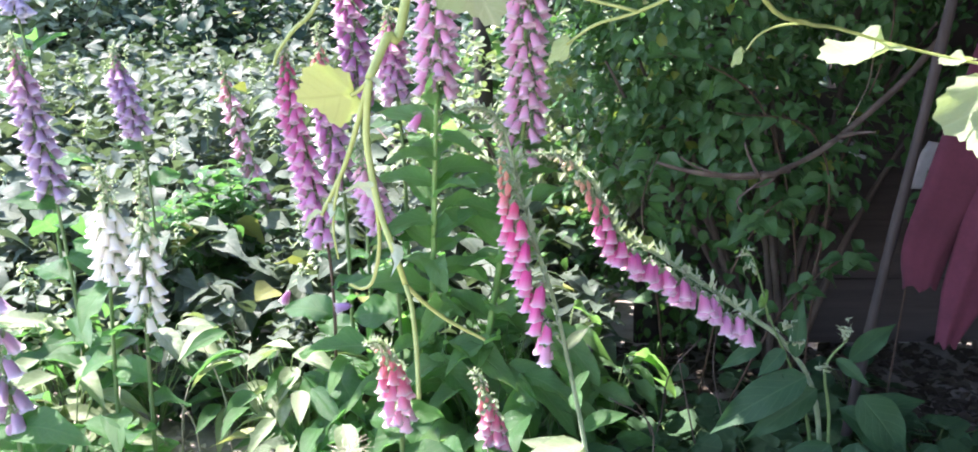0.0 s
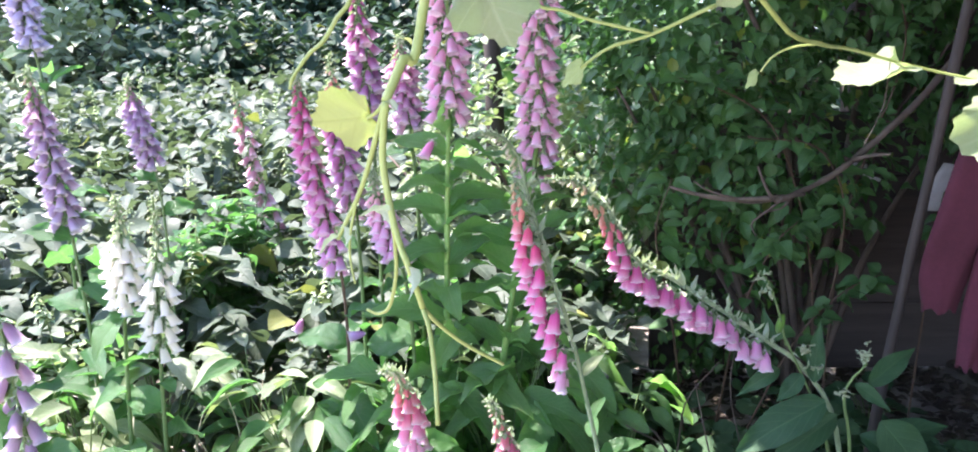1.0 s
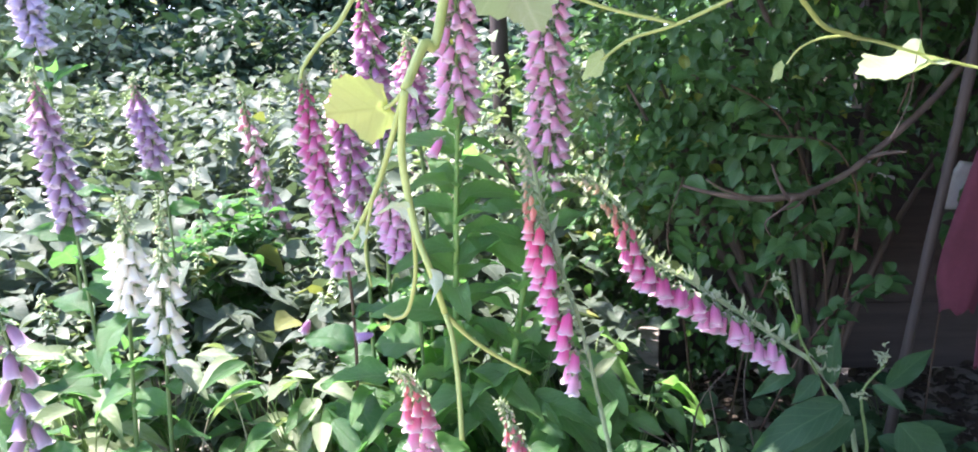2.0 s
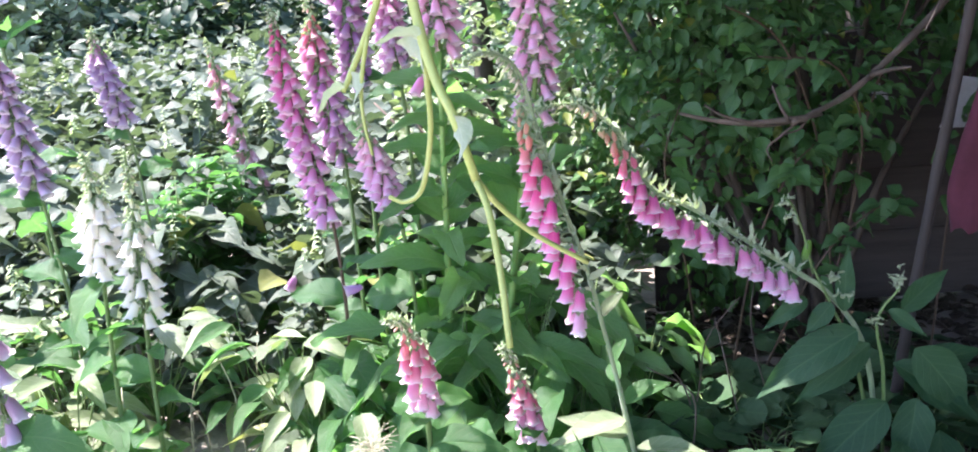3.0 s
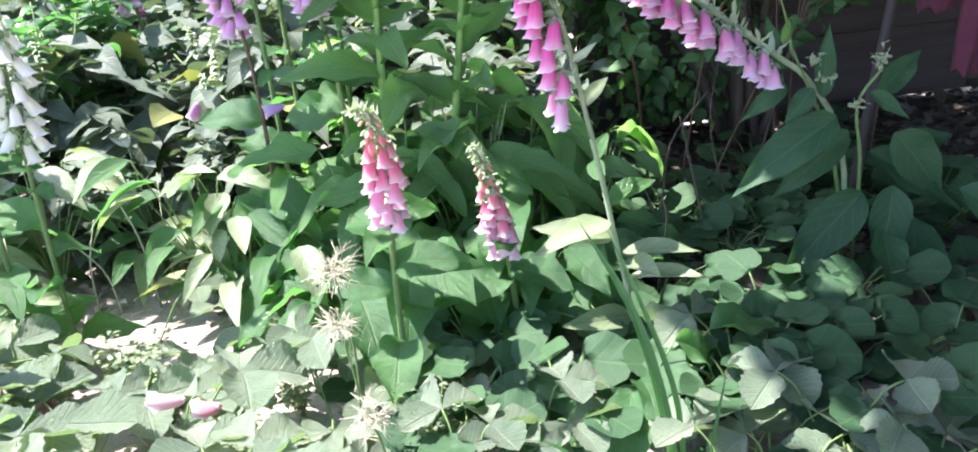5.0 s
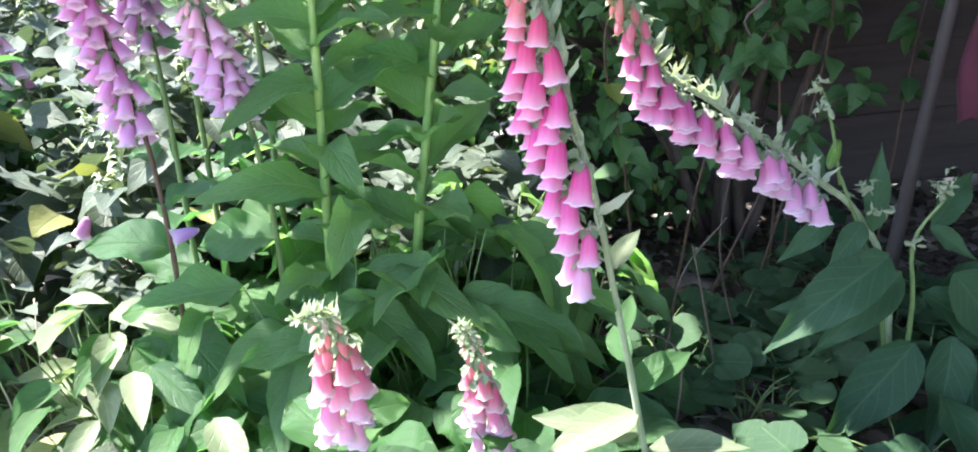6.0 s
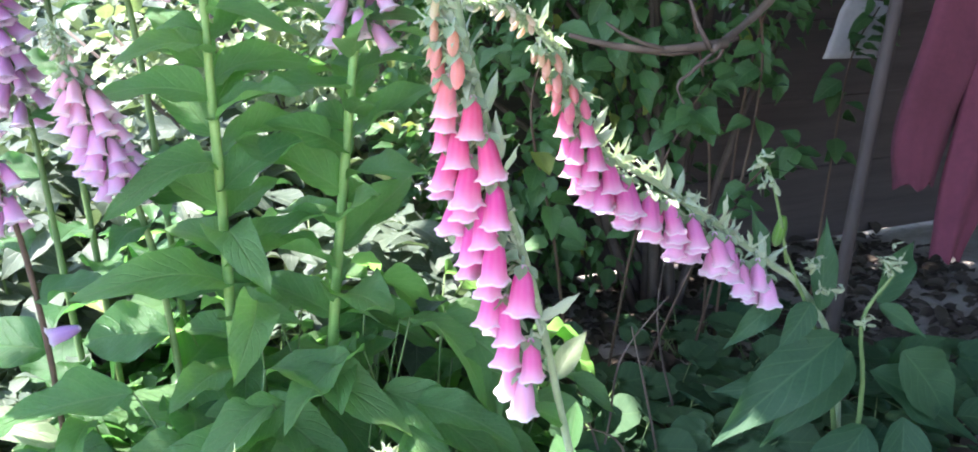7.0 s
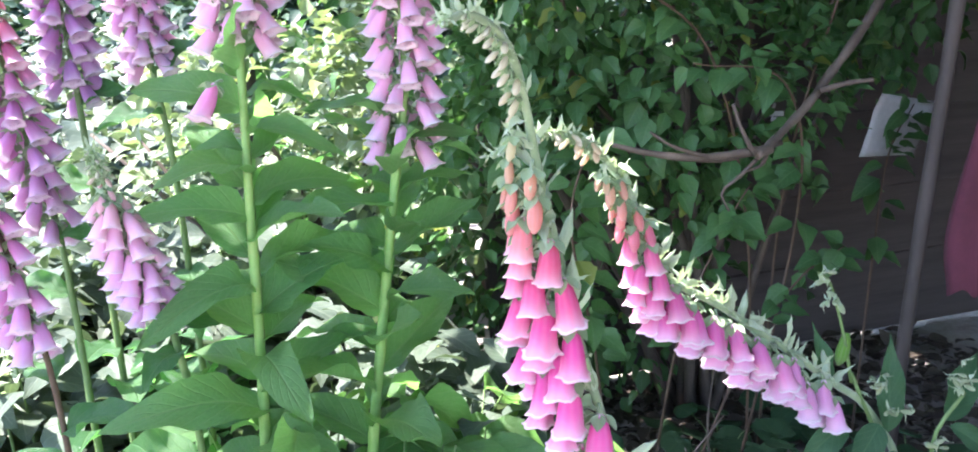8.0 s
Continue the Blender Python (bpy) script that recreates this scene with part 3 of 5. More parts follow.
# slim leafless-looking spikes behind
foxglove((-0.312, 1.80, 0), [(-0.312, 1.80, -0.02), (-0.309, 1.80, 0.155), (-0.306, 1.80, 0.31), (-0.313, 1.80, 0.45), (-0.335, 1.80, 0.57), (-0.356, 1.80, 0.68), (-0.374, 1.80, 0.79), (-0.382, 1.80, 0.85)],
         0.46, 0.92, 60, 0.0303, ((0, (0.80, 0.46, 0.74)), (0.45, (0.80, 0.30, 0.60)), (0.75, (0.74, 0.17, 0.44)), (1, (0.72, 0.14, 0.32))), "magenta foxglove spike on a thin brown stem", 3, 0.012, 30, 2.2, (-0.85, -0.5), stem_mat=BROWN_STEM, r0=0.004, leaves=whorl(7, 0.06, 0.4, 0.14, 0.08, 3, 0.4), bracts=0.7, tip_buds=14)
foxglove((-0.19, 1.80, 0), [(-0.19, 1.80, -0.02), (-0.175, 1.80, 0.2), (-0.178, 1.79, 0.38), (-0.195, 1.775, 0.50), (-0.213, 1.765, 0.56), (-0.228, 1.757, 0.62), (-0.238, 1.75, 0.662)],
         0.50, 0.86, 36, 0.0294, ((0, (0.84, 0.52, 0.80)), (0.6, (0.86, 0.52, 0.74)), (1, (0.86, 0.56, 0.58))), "short leaning foxglove spike with pink bells", 4, 0.012, 26, 2.6, leaves=whorl(9, 0.08, 0.45, 0.16, 0.08, 4, 0.35), bracts=0.7, tip_buds=14)
foxglove((-0.30, 1.98, 0), [(-0.30, 1.98, -0.02), (-0.305, 1.975, 0.3), (-0.311, 1.97, 0.55), (-0.330, 1.96, 0.68), (-0.344, 1.955, 0.80), (-0.350, 1.95, 0.89)],
         0.42, 0.90, 46, 0.032, paler(((0, LILAC), (0.5, (0.66, 0.26, 0.58)), (0.8, (0.76, 0.20, 0.38)), (1, CORAL)), 0.08), "purple foxglove spike fading to coral towards its tip", 5, 0.012, 30, 2.6, (-0.6, -0.8), leaves=whorl(6, 0.06, 0.4, 0.13, 0.07, 5), bracts=0.6)
foxglove((-0.265, 2.02, 0), [(-0.265, 2.02, -0.02), (-0.27, 2.02, 0.35), (-0.274, 2.01, 0.70), (-0.279, 2.0, 0.82), (-0.290, 2.0, 0.93), (-0.30, 2.0, 1.05)],
         0.42, 0.95, 48, 0.032, ((0, (0.58, 0.34, 0.62)), (0.5, (0.58, 0.24, 0.52)), (1, (0.62, 0.18, 0.40))), "slender violet foxglove spike on a green stem", 6, 0.012, 30, 2.6, leaves=whorl(6, 0.06, 0.4, 0.13, 0.07, 6), bracts=0.4)
foxglove((-0.165, 1.93, 0), [(-0.165, 1.93, -0.02), (-0.168, 1.92, 0.35), (-0.171, 1.90, 0.62), (-0.180, 1.90, 0.73), (-0.190, 1.90, 0.84), (-0.195, 1.90, 0.92)],
         0.64, 0.94, 34, 0.0294, paler(((0, LILAC), (0.5, (0.56, 0.12, 0.42)), (1, (0.62, 0.12, 0.28))), 0.25), "narrow magenta foxglove spike behind the tall ones", 7, 0.011, 30, 2.2, leaves=whorl(6, 0.1, 0.6, 0.12, 0.07, 7), bracts=0.4)
foxglove((-0.645, 2.645, 0), [(-0.645, 2.645, -0.02), (-0.65, 2.645, 0.2), (-0.672, 2.645, 0.42), (-0.717, 2.645, 0.575), (-0.763, 2.645, 0.75), (-0.784, 2.645, 0.844)],
         0.44, 0.88, 32, 0.0338, paler(((0, (0.72, 0.36, 0.56)), (1, (0.70, 0.28, 0.34))), 0.25), "thin leaning foxglove spike with small rose bells", 8, 0.011, 30, 2.4, (-0.8, -0.6), leaves=whorl(5, 0.06, 0.4, 0.11, 0.07, 8), bracts=0.9, r0=0.004)
foxglove((-0.79, 2.15, 0), [(-0.79, 2.15, -0.02), (-0.795, 2.145, 0.3), (-0.803, 2.14, 0.55), (-0.82, 2.14, 0.665), (-0.848, 2.14, 0.78), (-0.865, 2.14, 0.86)],
         0.61, 0.93, 34, 0.0312, MAUVES, "thin violet foxglove spike among pale leaves", 9, 0.011, 30, 2.2, leaves=whorl(5, 0.06, 0.5, 0.12, 0.07, 9), bracts=0.5, r0=0.004)
foxglove((-0.90, 1.96, 0), [(-0.90, 1.96, -0.02), (-0.905, 1.955, 0.25), (-0.922, 1.95, 0.47), (-0.945, 1.95, 0.63), (-0.972, 1.95, 0.77), (-0.995, 1.95, 0.88)],
         0.50, 0.93, 54, 0.0338, ((0, (0.60, 0.46, 0.64)), (0.6, (0.56, 0.40, 0.58)), (1, (0.62, 0.30, 0.42))), "lavender foxglove spike with wide open bells", 10, 0.011, 30, 2.6, leaves=whorl(9, 0.06, 0.5, 0.16, 0.08, 10), bracts=0.6)
foxglove((-1.06, 2.22, 0), [(-1.06, 2.22, -0.02), (-1.07, 2.21, 0.4), (-1.09, 2.20, 0.79), (-1.11, 2.20, 0.93), (-1.13, 2.20, 1.06), (-1.15, 2.20, 1.18)],
         0.64, 0.95, 50, 0.0356, paler(((0, LAVENDER), (1, (0.44, 0.38, 0.64))), 0.25), "tall pale lavender foxglove spike in full sun", 11, 0.011, 30, leaves=whorl(8, 0.05, 0.6, 0.15, 0.08, 11), bracts=0.5)
# white ones
foxglove((-0.70, 1.67, 0), [(-0.70, 1.67, -0.02), (-0.70, 1.67, 0.2), (-0.692, 1.665, 0.40), (-0.684, 1.66, 0.50), (-0.684, 1.66, 0.57), (-0.688, 1.655, 0.63)],
         0.47, 0.84, 34, 0.032, ((0, WHITE), (0.8, WHITE), (1, (0.86, 0.88, 0.62))), "white foxglove with drooping bells, glaring in the sun", 12, 0.014, 22, 2.8, leaves=whorl(10, 0.06, 0.5, 0.13, 0.07, 12, 0.4), bracts=0.8, tip_buds=14, young_from=0.7)
foxglove((-0.63, 1.66, 0), [(-0.63, 1.66, -0.02), (-0.63, 1.66, 0.15), (-0.626, 1.655, 0.33), (-0.619, 1.65, 0.44), (-0.616, 1.65, 0.54), (-0.613, 1.645, 0.63)],
         0.43, 0.84, 32, 0.0312, ((0, WHITE), (0.8, WHITE), (1, (0.86, 0.88, 0.62))), "white foxglove spike with greenish buds on top", 13, 0.013, 22, 2.8, leaves=whorl(7, 0.06, 0.4, 0.11, 0.07, 13, 0.4), bracts=0.8, tip_buds=16, young_from=0.6)
# at the edge of the bed
foxglove((-0.755, 1.44, 0), [(-0.755, 1.44, -0.02), (-0.76, 1.445, 0.12), (-0.767, 1.45, 0.23), (-0.78, 1.45, 0.34), (-0.80, 1.45, 0.47), (-0.83, 1.45, 0.56)],
         0.42, 0.9, 16, 0.0392, ((0, (0.62, 0.48, 0.64)), (1, (0.58, 0.38, 0.56))), "low lilac foxglove spike with large bells", 14, 0.009, 26, 2.4, leaves=whorl(8, 0.06, 0.5, 0.15, 0.08, 14, 0.4))
# the upright spike in front, its tip bent over
foxglove((0.197, 1.40, 0), [(0.197, 1.40, -0.03), (0.184, 1.398, 0.09), (0.168, 1.395, 0.18), (0.153, 1.388, 0.265), (0.138, 1.381, 0.338), (0.116, 1.367, 0.443), (0.092, 1.350, 0.520), (0.079, 1.340, 0.569), (0.066, 1.330, 0.617), (0.055, 1.32, 0.657), (0.047, 1.312, 0.694), (0.037, 1.30, 0.719), (0.022, 1.285, 0.735), (0.002, 1.265, 0.741), (-0.016, 1.245, 0.736)],
         0.315, 0.69, 36, 0.0298, MAIN, "magenta foxglove spike with coral buds and a nodding tip", 15, 0.026, 6, 1.0, (-0.97, -0.3), leaves=[(0.06, 0.13, 200, 0.2), (0.10, 0.12, -30, 0.2), (0.13, 0.12, -15, 0.1), (0.15, 0.11, 165, 0.25), (0.17, 0.12, 195, -0.1), (0.19, 0.10, 20, 0.5), (0.22, 0.07, 100, 0.8), (0.25, 0.06, 60, 0.9), (0.28, 0.055, 210, 0.9), (0.31, 0.05, 20, 0.9), (0.12, 0.12, -80, 0.3)],
         r0=0.0037, r1=0.0022, young_from=0.55, tip_buds=22, bracts=1.2, bract_size=1.35, bract_up=0.3, stem_mat=WOOLLY_STEM, blades=LANCE_M + SUNNY_M[:1], hang=0.008)
# the spike that arches over from the broad-leaved clump
foxglove((0.60, 1.62, 0), [(0.60, 1.62, -0.02), (0.60, 1.61, 0.12), (0.575, 1.60, 0.24), (0.515, 1.582, 0.325), (0.468, 1.57, 0.362), (0.39, 1.545, 0.42), (0.338, 1.525, 0.456), (0.288, 1.508, 0.492), (0.235, 1.488, 0.523), (0.205, 1.472, 0.555), (0.184, 1.46, 0.607), (0.160, 1.448, 0.637), (0.125, 1.43, 0.661), (0.085, 1.41, 0.665), (0.05, 1.39, 0.656)],
         0.292, 0.80, 54, 0.0307, ((0, (0.80, 0.46, 0.72)), (0.25, (0.80, 0.32, 0.62)), (0.5, (0.76, 0.18, 0.52)), (0.74, (0.76, 0.17, 0.40)), (0.86, CORAL), (1, (0.72, 0.52, 0.34))), "foxglove spike bent into an arch, bells hanging in a row", 16, 0.012, 4, 1.5, (-0.6, -0.8),
         r0=0.0048, r1=0.0024, young_from=0.55, tip_buds=24, bracts=2.0, bract_up=0.45, bract_size=1.2, stem_mat=WOOLLY_STEM, hang=0.013)
# two short spikes close by
foxglove((-0.125, 1.40, 0), [(-0.125, 1.40, -0.02), (-0.124, 1.395, 0.12), (-0.120, 1.375, 0.24), (-0.118, 1.335, 0.32), (-0.118, 1.275, 0.39), (-0.124, 1.235, 0.425), (-0.140, 1.21, 0.437)],
         0.42, 0.78, 26, 0.0267, NODDING, "short foxglove spike with coral-pink bells and woolly buds", 17, 0.013, 2, 2.9, (0.2, -1), leaves=whorl(9, 0.04, 0.4, 0.13, 0.08, 17, 0.2), tip_buds=20, bracts=0.7, young_from=0.6)
foxglove((0.045, 1.50, 0), [(0.045, 1.50, -0.02), (0.040, 1.49, 0.09), (0.030, 1.465, 0.18), (0.018, 1.43, 0.25), (0.006, 1.40, 0.305), (-0.010, 1.375, 0.342)],
         0.40, 0.80, 24, 0.0258, NODDING, "small foxglove spike with pink bells among leaves", 18, 0.012, 2, 2.9, (0.2, -1), leaves=whorl(8, 0.04, 0.4, 0.12, 0.08, 18, 0.2), tip_buds=18, bracts=0.7, young_from=0.6)


# ---- the bed behind: leafy plants, built in a few kinds and set out over the bed ----
def leafy_plant(kind, seed, height, width, leaves, length, shapes, mat, label):
    """A bushy plant at the origin: forking stems and a mass of leaves along them."""
    rng = random.Random(seed)
    plant = thing(kind, (0, 0, 0), label, "plant", "leafy plants of the bed")
    stems, poses = [], []
    for k in range(7):
        a, lean = rng.uniform(0, 6.28), rng.uniform(0.1, 0.9)
        top = Vector((math.cos(a) * lean * width, math.sin(a) * lean * width, height * rng.uniform(0.7, 1.05)))
        line = spline([(0, 0, -0.02), (top.x * 0.35, top.y * 0.35, top.z * 0.5), top], 8)
        stems.append(tube(line, 0.004, 0.0015, 5))
        per = leaves // 7
        for i in range(per):
            f = 0.2 + 0.8 * (i / per) ** 0.8
            j = min(int(f * 7), 6)
            p = line[j].lerp(line[j + 1], f * 7 - j)
            b = i * 2.4 + rng.uniform(-0.4, 0.4)
            out = Vector((math.cos(b), math.sin(b), rng.uniform(-0.35, 0.7)))
            p = p + Vector((rng.gauss(0, 1), rng.gauss(0, 1), rng.gauss(0, 0.6))) * width * 0.13
            poses.append(turned(p, out, (rng.uniform(-.3, .3), rng.uniform(-.3, .3), 1), length * rng.uniform(0.6, 1.2) * (1.1 - 0.35 * f), rng.uniform(0.85, 1.2)))
    for v, f in stems:
        part("stem", mesh_of("stem", v, f, [STEM]), plant)
    tagged(part("foliage", cloud("foliage", shapes, poses, [mat]), plant), kind="stuff")
    return plant


bed_kinds = [
    leafy_plant("leafy_plant", 101, 0.42, 0.26, 210, 0.115, BLADE_T, BED, "bushy bed plant with blue-green oval leaves"),
    leafy_plant("leafy_plant", 102, 0.36, 0.24, 190, 0.095, BLADE_T, BED, "bushy bed plant with dull green oval leaves"),
    leafy_plant("leafy_plant", 103, 0.50, 0.22, 200, 0.095, LANCE_T, FOX, "upright plant with narrow green leaves"),
    leafy_plant("leafy_plant", 104, 0.34, 0.24, 230, 0.060, SMALL_T, PALE, "pale yellow-green plant with small sunlit leaves"),
    leafy_plant("tall_leafy_plant", 106, 0.80, 0.28, 330, 0.115, BLADE_T, BED, "tall bushy bed plant with blue-green oval leaves"),
    leafy_plant("tall_leafy_plant", 107, 0.86, 0.24, 280, 0.095, BLADE_T, BED, "tall bed plant with grey-green sunlit leaves"),
    leafy_plant("leafy_plant", 105, 0.46, 0.24, 220, 0.08, BLADE_T, FOX, "dense plant with bright green leaves"),
]


def bed_top(y):
    """Height to which the planting reaches: it grows taller towards the back."""
    return float(np.interp(y, (2.1, 2.6, 3.2, 4.0, 5.0), (0.32, 0.43, 0.60, 0.80, 0.92)))


rng = random.Random(77)
first = set()
spots = []
y = 2.32
while y < 5.6:
    x = -1.05 * y + 0.2
    while x < 0.25 + (y - 2.2) * 0.12:
        spots.append((x + rng.uniform(-.09, .09), y + rng.uniform(-.1, .1), 0.95 + 0.04 * y))
        x += 0.30 + 0.03 * y
    y += 0.27 + 0.025 * y
spots += [(-1.55, 2.2, 0.85), (-1.8, 2.0, 0.8), (-1.0, 2.1, 0.75), (-0.68, 2.0, 0.62), (-0.42, 2.05, 0.62), (-1.3, 2.05, 0.85), (-1.35, 1.7, 0.7), (-0.2, 2.15, 0.8), (0.02, 2.1, 0.85), (0.12, 2.0, 0.8)]
for i, (x, y, s) in enumerate(spots):
    k = rng.choice((0, 0, 0, 1, 1, 2, 6, 3) if x > -1.6 else (0, 1, 3, 3, 6) if x < 0.2 else (6, 2))
    if y > 2.9:
        k, s = rng.choice((4, 4, 4, 5)), bed_top(y) / 0.86
    m = pose(x, y, 0, 0, 0, rng.uniform(0, 360)) @ Matrix.Scale(s * rng.uniform(0.85, 1.15), 4)
    if k not in first:
        first.add(k)
        bed_kinds[k].matrix_basis = m
    else:
        c = copy_thing(bed_kinds[k], m)
        c.scale = m.to_scale()
for k, ob in enumerate(bed_kinds):
    if k not in first:
        ob.matrix_basis = pose(-2.5 - 0.3 * k, 3.2, 0)


# upper layer of large leaves over the bed, turned to the light
rng = random.Random(90)
poses = []
for i in range(4400):
    y = 2.12 + 4.2 * rng.random() ** 1.5
    x = rng.uniform(-1.0 * y - 0.1, 0.22 + 0.10 * (y - 2.2))
    top = bed_top(y) + 0.15 * noise.noise((x * 2.2, y * 2.2, 5.0)) + 0.10 * noise.noise((x * 6.0, y * 6.0, 2.0))
    a = rng.uniform(0, 6.28)
    poses.append(turned((x, y, max(0.06, top - abs(rng.gauss(0, 0.09)))), (math.cos(a), math.sin(a), rng.uniform(-.45, .15)), (rng.uniform(-.8, .6), rng.uniform(-.9, .4), 1), rng.uniform(0.06, 0.125), rng.uniform(0.9, 1.2)))
tagged(new("bed_foliage", cloud("bed_foliage", BLADE_T, poses, [BED])), "mass of blue-green leaves covering the bed", "foliage", kind="stuff")


# budding spikes not yet in flower, pale and woolly, standing out of the bed
BUDDING = leaf_shape(0.42, 0.36, 2, 5, 0.3, 0.5, 0.06, seed=75)
rng = random.Random(95)
for i in range(46):
    y = 2.05 + 2.2 * rng.random() ** 1.4
    x = rng.uniform(-0.62 * y + 0.1, 0.12)
    low, high = bed_top(y) * 0.8, bed_top(y) + rng.uniform(0.02, 0.16)
    lean = Vector((rng.uniform(-.06, .03), rng.uniform(-.03, .03), 0))
    spike = thing("budding_spike", (x, y, 0), "pale woolly flower spike still in bud above the leaves", "flower spike", "budding spikes of the bed")
    line = spline([(x, y, -0.02), Vector((x, y, low)) + lean * 0.4, Vector((x, y, high)) + lean], 12)
    v, f = tube(line, 0.0028, 0.0012, 5)
    part("stem", mesh_of("stem", v, f, [STEM]), spike)
    poses = []
    for k in range(26):
        p = line[7].lerp(line[11], k / 25)
        b = k * 2.4
        poses.append(turned(p, (math.cos(b), math.sin(b), rng.uniform(-.3, .8)), (0, 0, 1), rng.uniform(0.014, 0.034) * (1.15 - 0.6 * k / 25)))
    tagged(part("bud_head", cloud("bud_head", [BUDDING], poses, [SEPAL]), spike), kind="stuff")


# ---- shrubs ----
def shrub(name, base, blobs, count, length, shapes, mat, label, seed, limbs=9, near=0):
    """A shrub: trunk and limbs into each blob (centre, radii), leaves thick on the outside and thin within."""
    rng = random.Random(seed)
    sh = thing(name, base, label, "shrub")
    base = Vector(base)
    wood = []
    for c, r in blobs:
        c, r = Vector(c), Vector(r)
        for k in range(max(2, limbs // len(blobs))):
            end = c + Vector((rng.uniform(-1, 1) * r.x, rng.uniform(-1, 1) * r.y, rng.uniform(-0.6, 1) * r.z)) * 0.8
            mid = base.lerp(end, 0.5) + Vector((rng.uniform(-.1, .1), rng.uniform(-.1, .1), rng.uniform(0, .1)))
            wood.append(tube(spline([base + Vector((rng.uniform(-.05, .05), rng.uniform(-.05, .05), -0.03)), mid, end], 10), 0.012, 0.003, 6, 0.1, rng))
    for v, f in wood:
        part("limb", mesh_of("limb", v, f, [BARK]), sh)
    poses, total = [], sum((r[0] * r[1] * r[2]) ** 0.67 for c, r in blobs)
    for c, r in blobs:
        n = int(count * (r[0] * r[1] * r[2]) ** 0.67 / total)
        twigs = []
        for i in range(max(8, n // 9)):
            d = Vector((rng.gauss(0, 1), rng.gauss(0, 1), rng.gauss(0, 1))).normalized()
            k = rng.uniform(0.55, 1.0) ** 0.6 * (1 + 0.28 * noise.noise(d * 2.3 + Vector(c)))
            twigs.append((Vector((c[0] + d.x * r[0] * k, c[1] + d.y * r[1] * k, c[2] + d.z * r[2] * k)), d))
        for i in range(n):
            p, d = twigs[rng.randrange(len(twigs))]
            p = p + Vector((rng.gauss(0, 1), rng.gauss(0, 1), rng.gauss(0, 1))) * length * 0.9
            if p.z < 0.05:
                continue
            out = d + Vector((rng.uniform(-1, 1), rng.uniform(-1, 1), rng.uniform(-1.0, 0.4)))
            up = Vector((rng.uniform(-.6, .6), rng.uniform(-.9, .3), 1)) + 0.4 * d
            poses.append(turned(p, out, up, length * rng.uniform(0.6, 1.25), rng.uniform(0.8, 1.2)))
    tagged(part("foliage", cloud("foliage", shapes, poses, [mat]), sh), kind="stuff")
    return sh


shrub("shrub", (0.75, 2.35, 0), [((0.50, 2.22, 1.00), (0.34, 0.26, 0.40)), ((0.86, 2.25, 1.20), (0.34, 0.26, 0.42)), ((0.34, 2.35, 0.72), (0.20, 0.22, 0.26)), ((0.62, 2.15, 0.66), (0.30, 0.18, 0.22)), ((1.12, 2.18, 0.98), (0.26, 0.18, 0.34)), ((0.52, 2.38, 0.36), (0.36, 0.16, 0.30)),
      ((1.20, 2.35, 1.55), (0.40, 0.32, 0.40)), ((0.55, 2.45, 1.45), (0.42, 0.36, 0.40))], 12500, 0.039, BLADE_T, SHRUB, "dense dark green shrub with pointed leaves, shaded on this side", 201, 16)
shrub("shrub", (0.22, 2.60, 0), [((0.24, 2.58, 0.60), (0.20, 0.18, 0.32)), ((0.02, 2.70, 0.55), (0.24, 0.2, 0.34)), ((-0.2, 2.6, 0.45), (0.2, 0.16, 0.25))], 1700, 0.042, BLADE_T, PALE, "small light green shrub, sunlight put into its pale leaves", 202, 8)
shrub("shrub", (0.6, 3.3, 0), [((0.45, 3.2, 0.75), (0.5, 0.4, 0.75)), ((1.1, 3.4, 0.9), (0.6, 0.4, 0.9))], 2200, 0.07, BLADE_T, SHRUB, "dense dark shrub behind the fence", 204, 8)
shrub("shrub", (1.6, 2.9, 0), [((1.5, 2.9, 1.6), (0.7, 0.5, 0.6)), ((2.2, 2.9, 1.5), (0.6, 0.5, 0.7))], 1600, 0.08, BLADE_T, SHRUB, "tall dark shrub beside the boards", 203, 8)
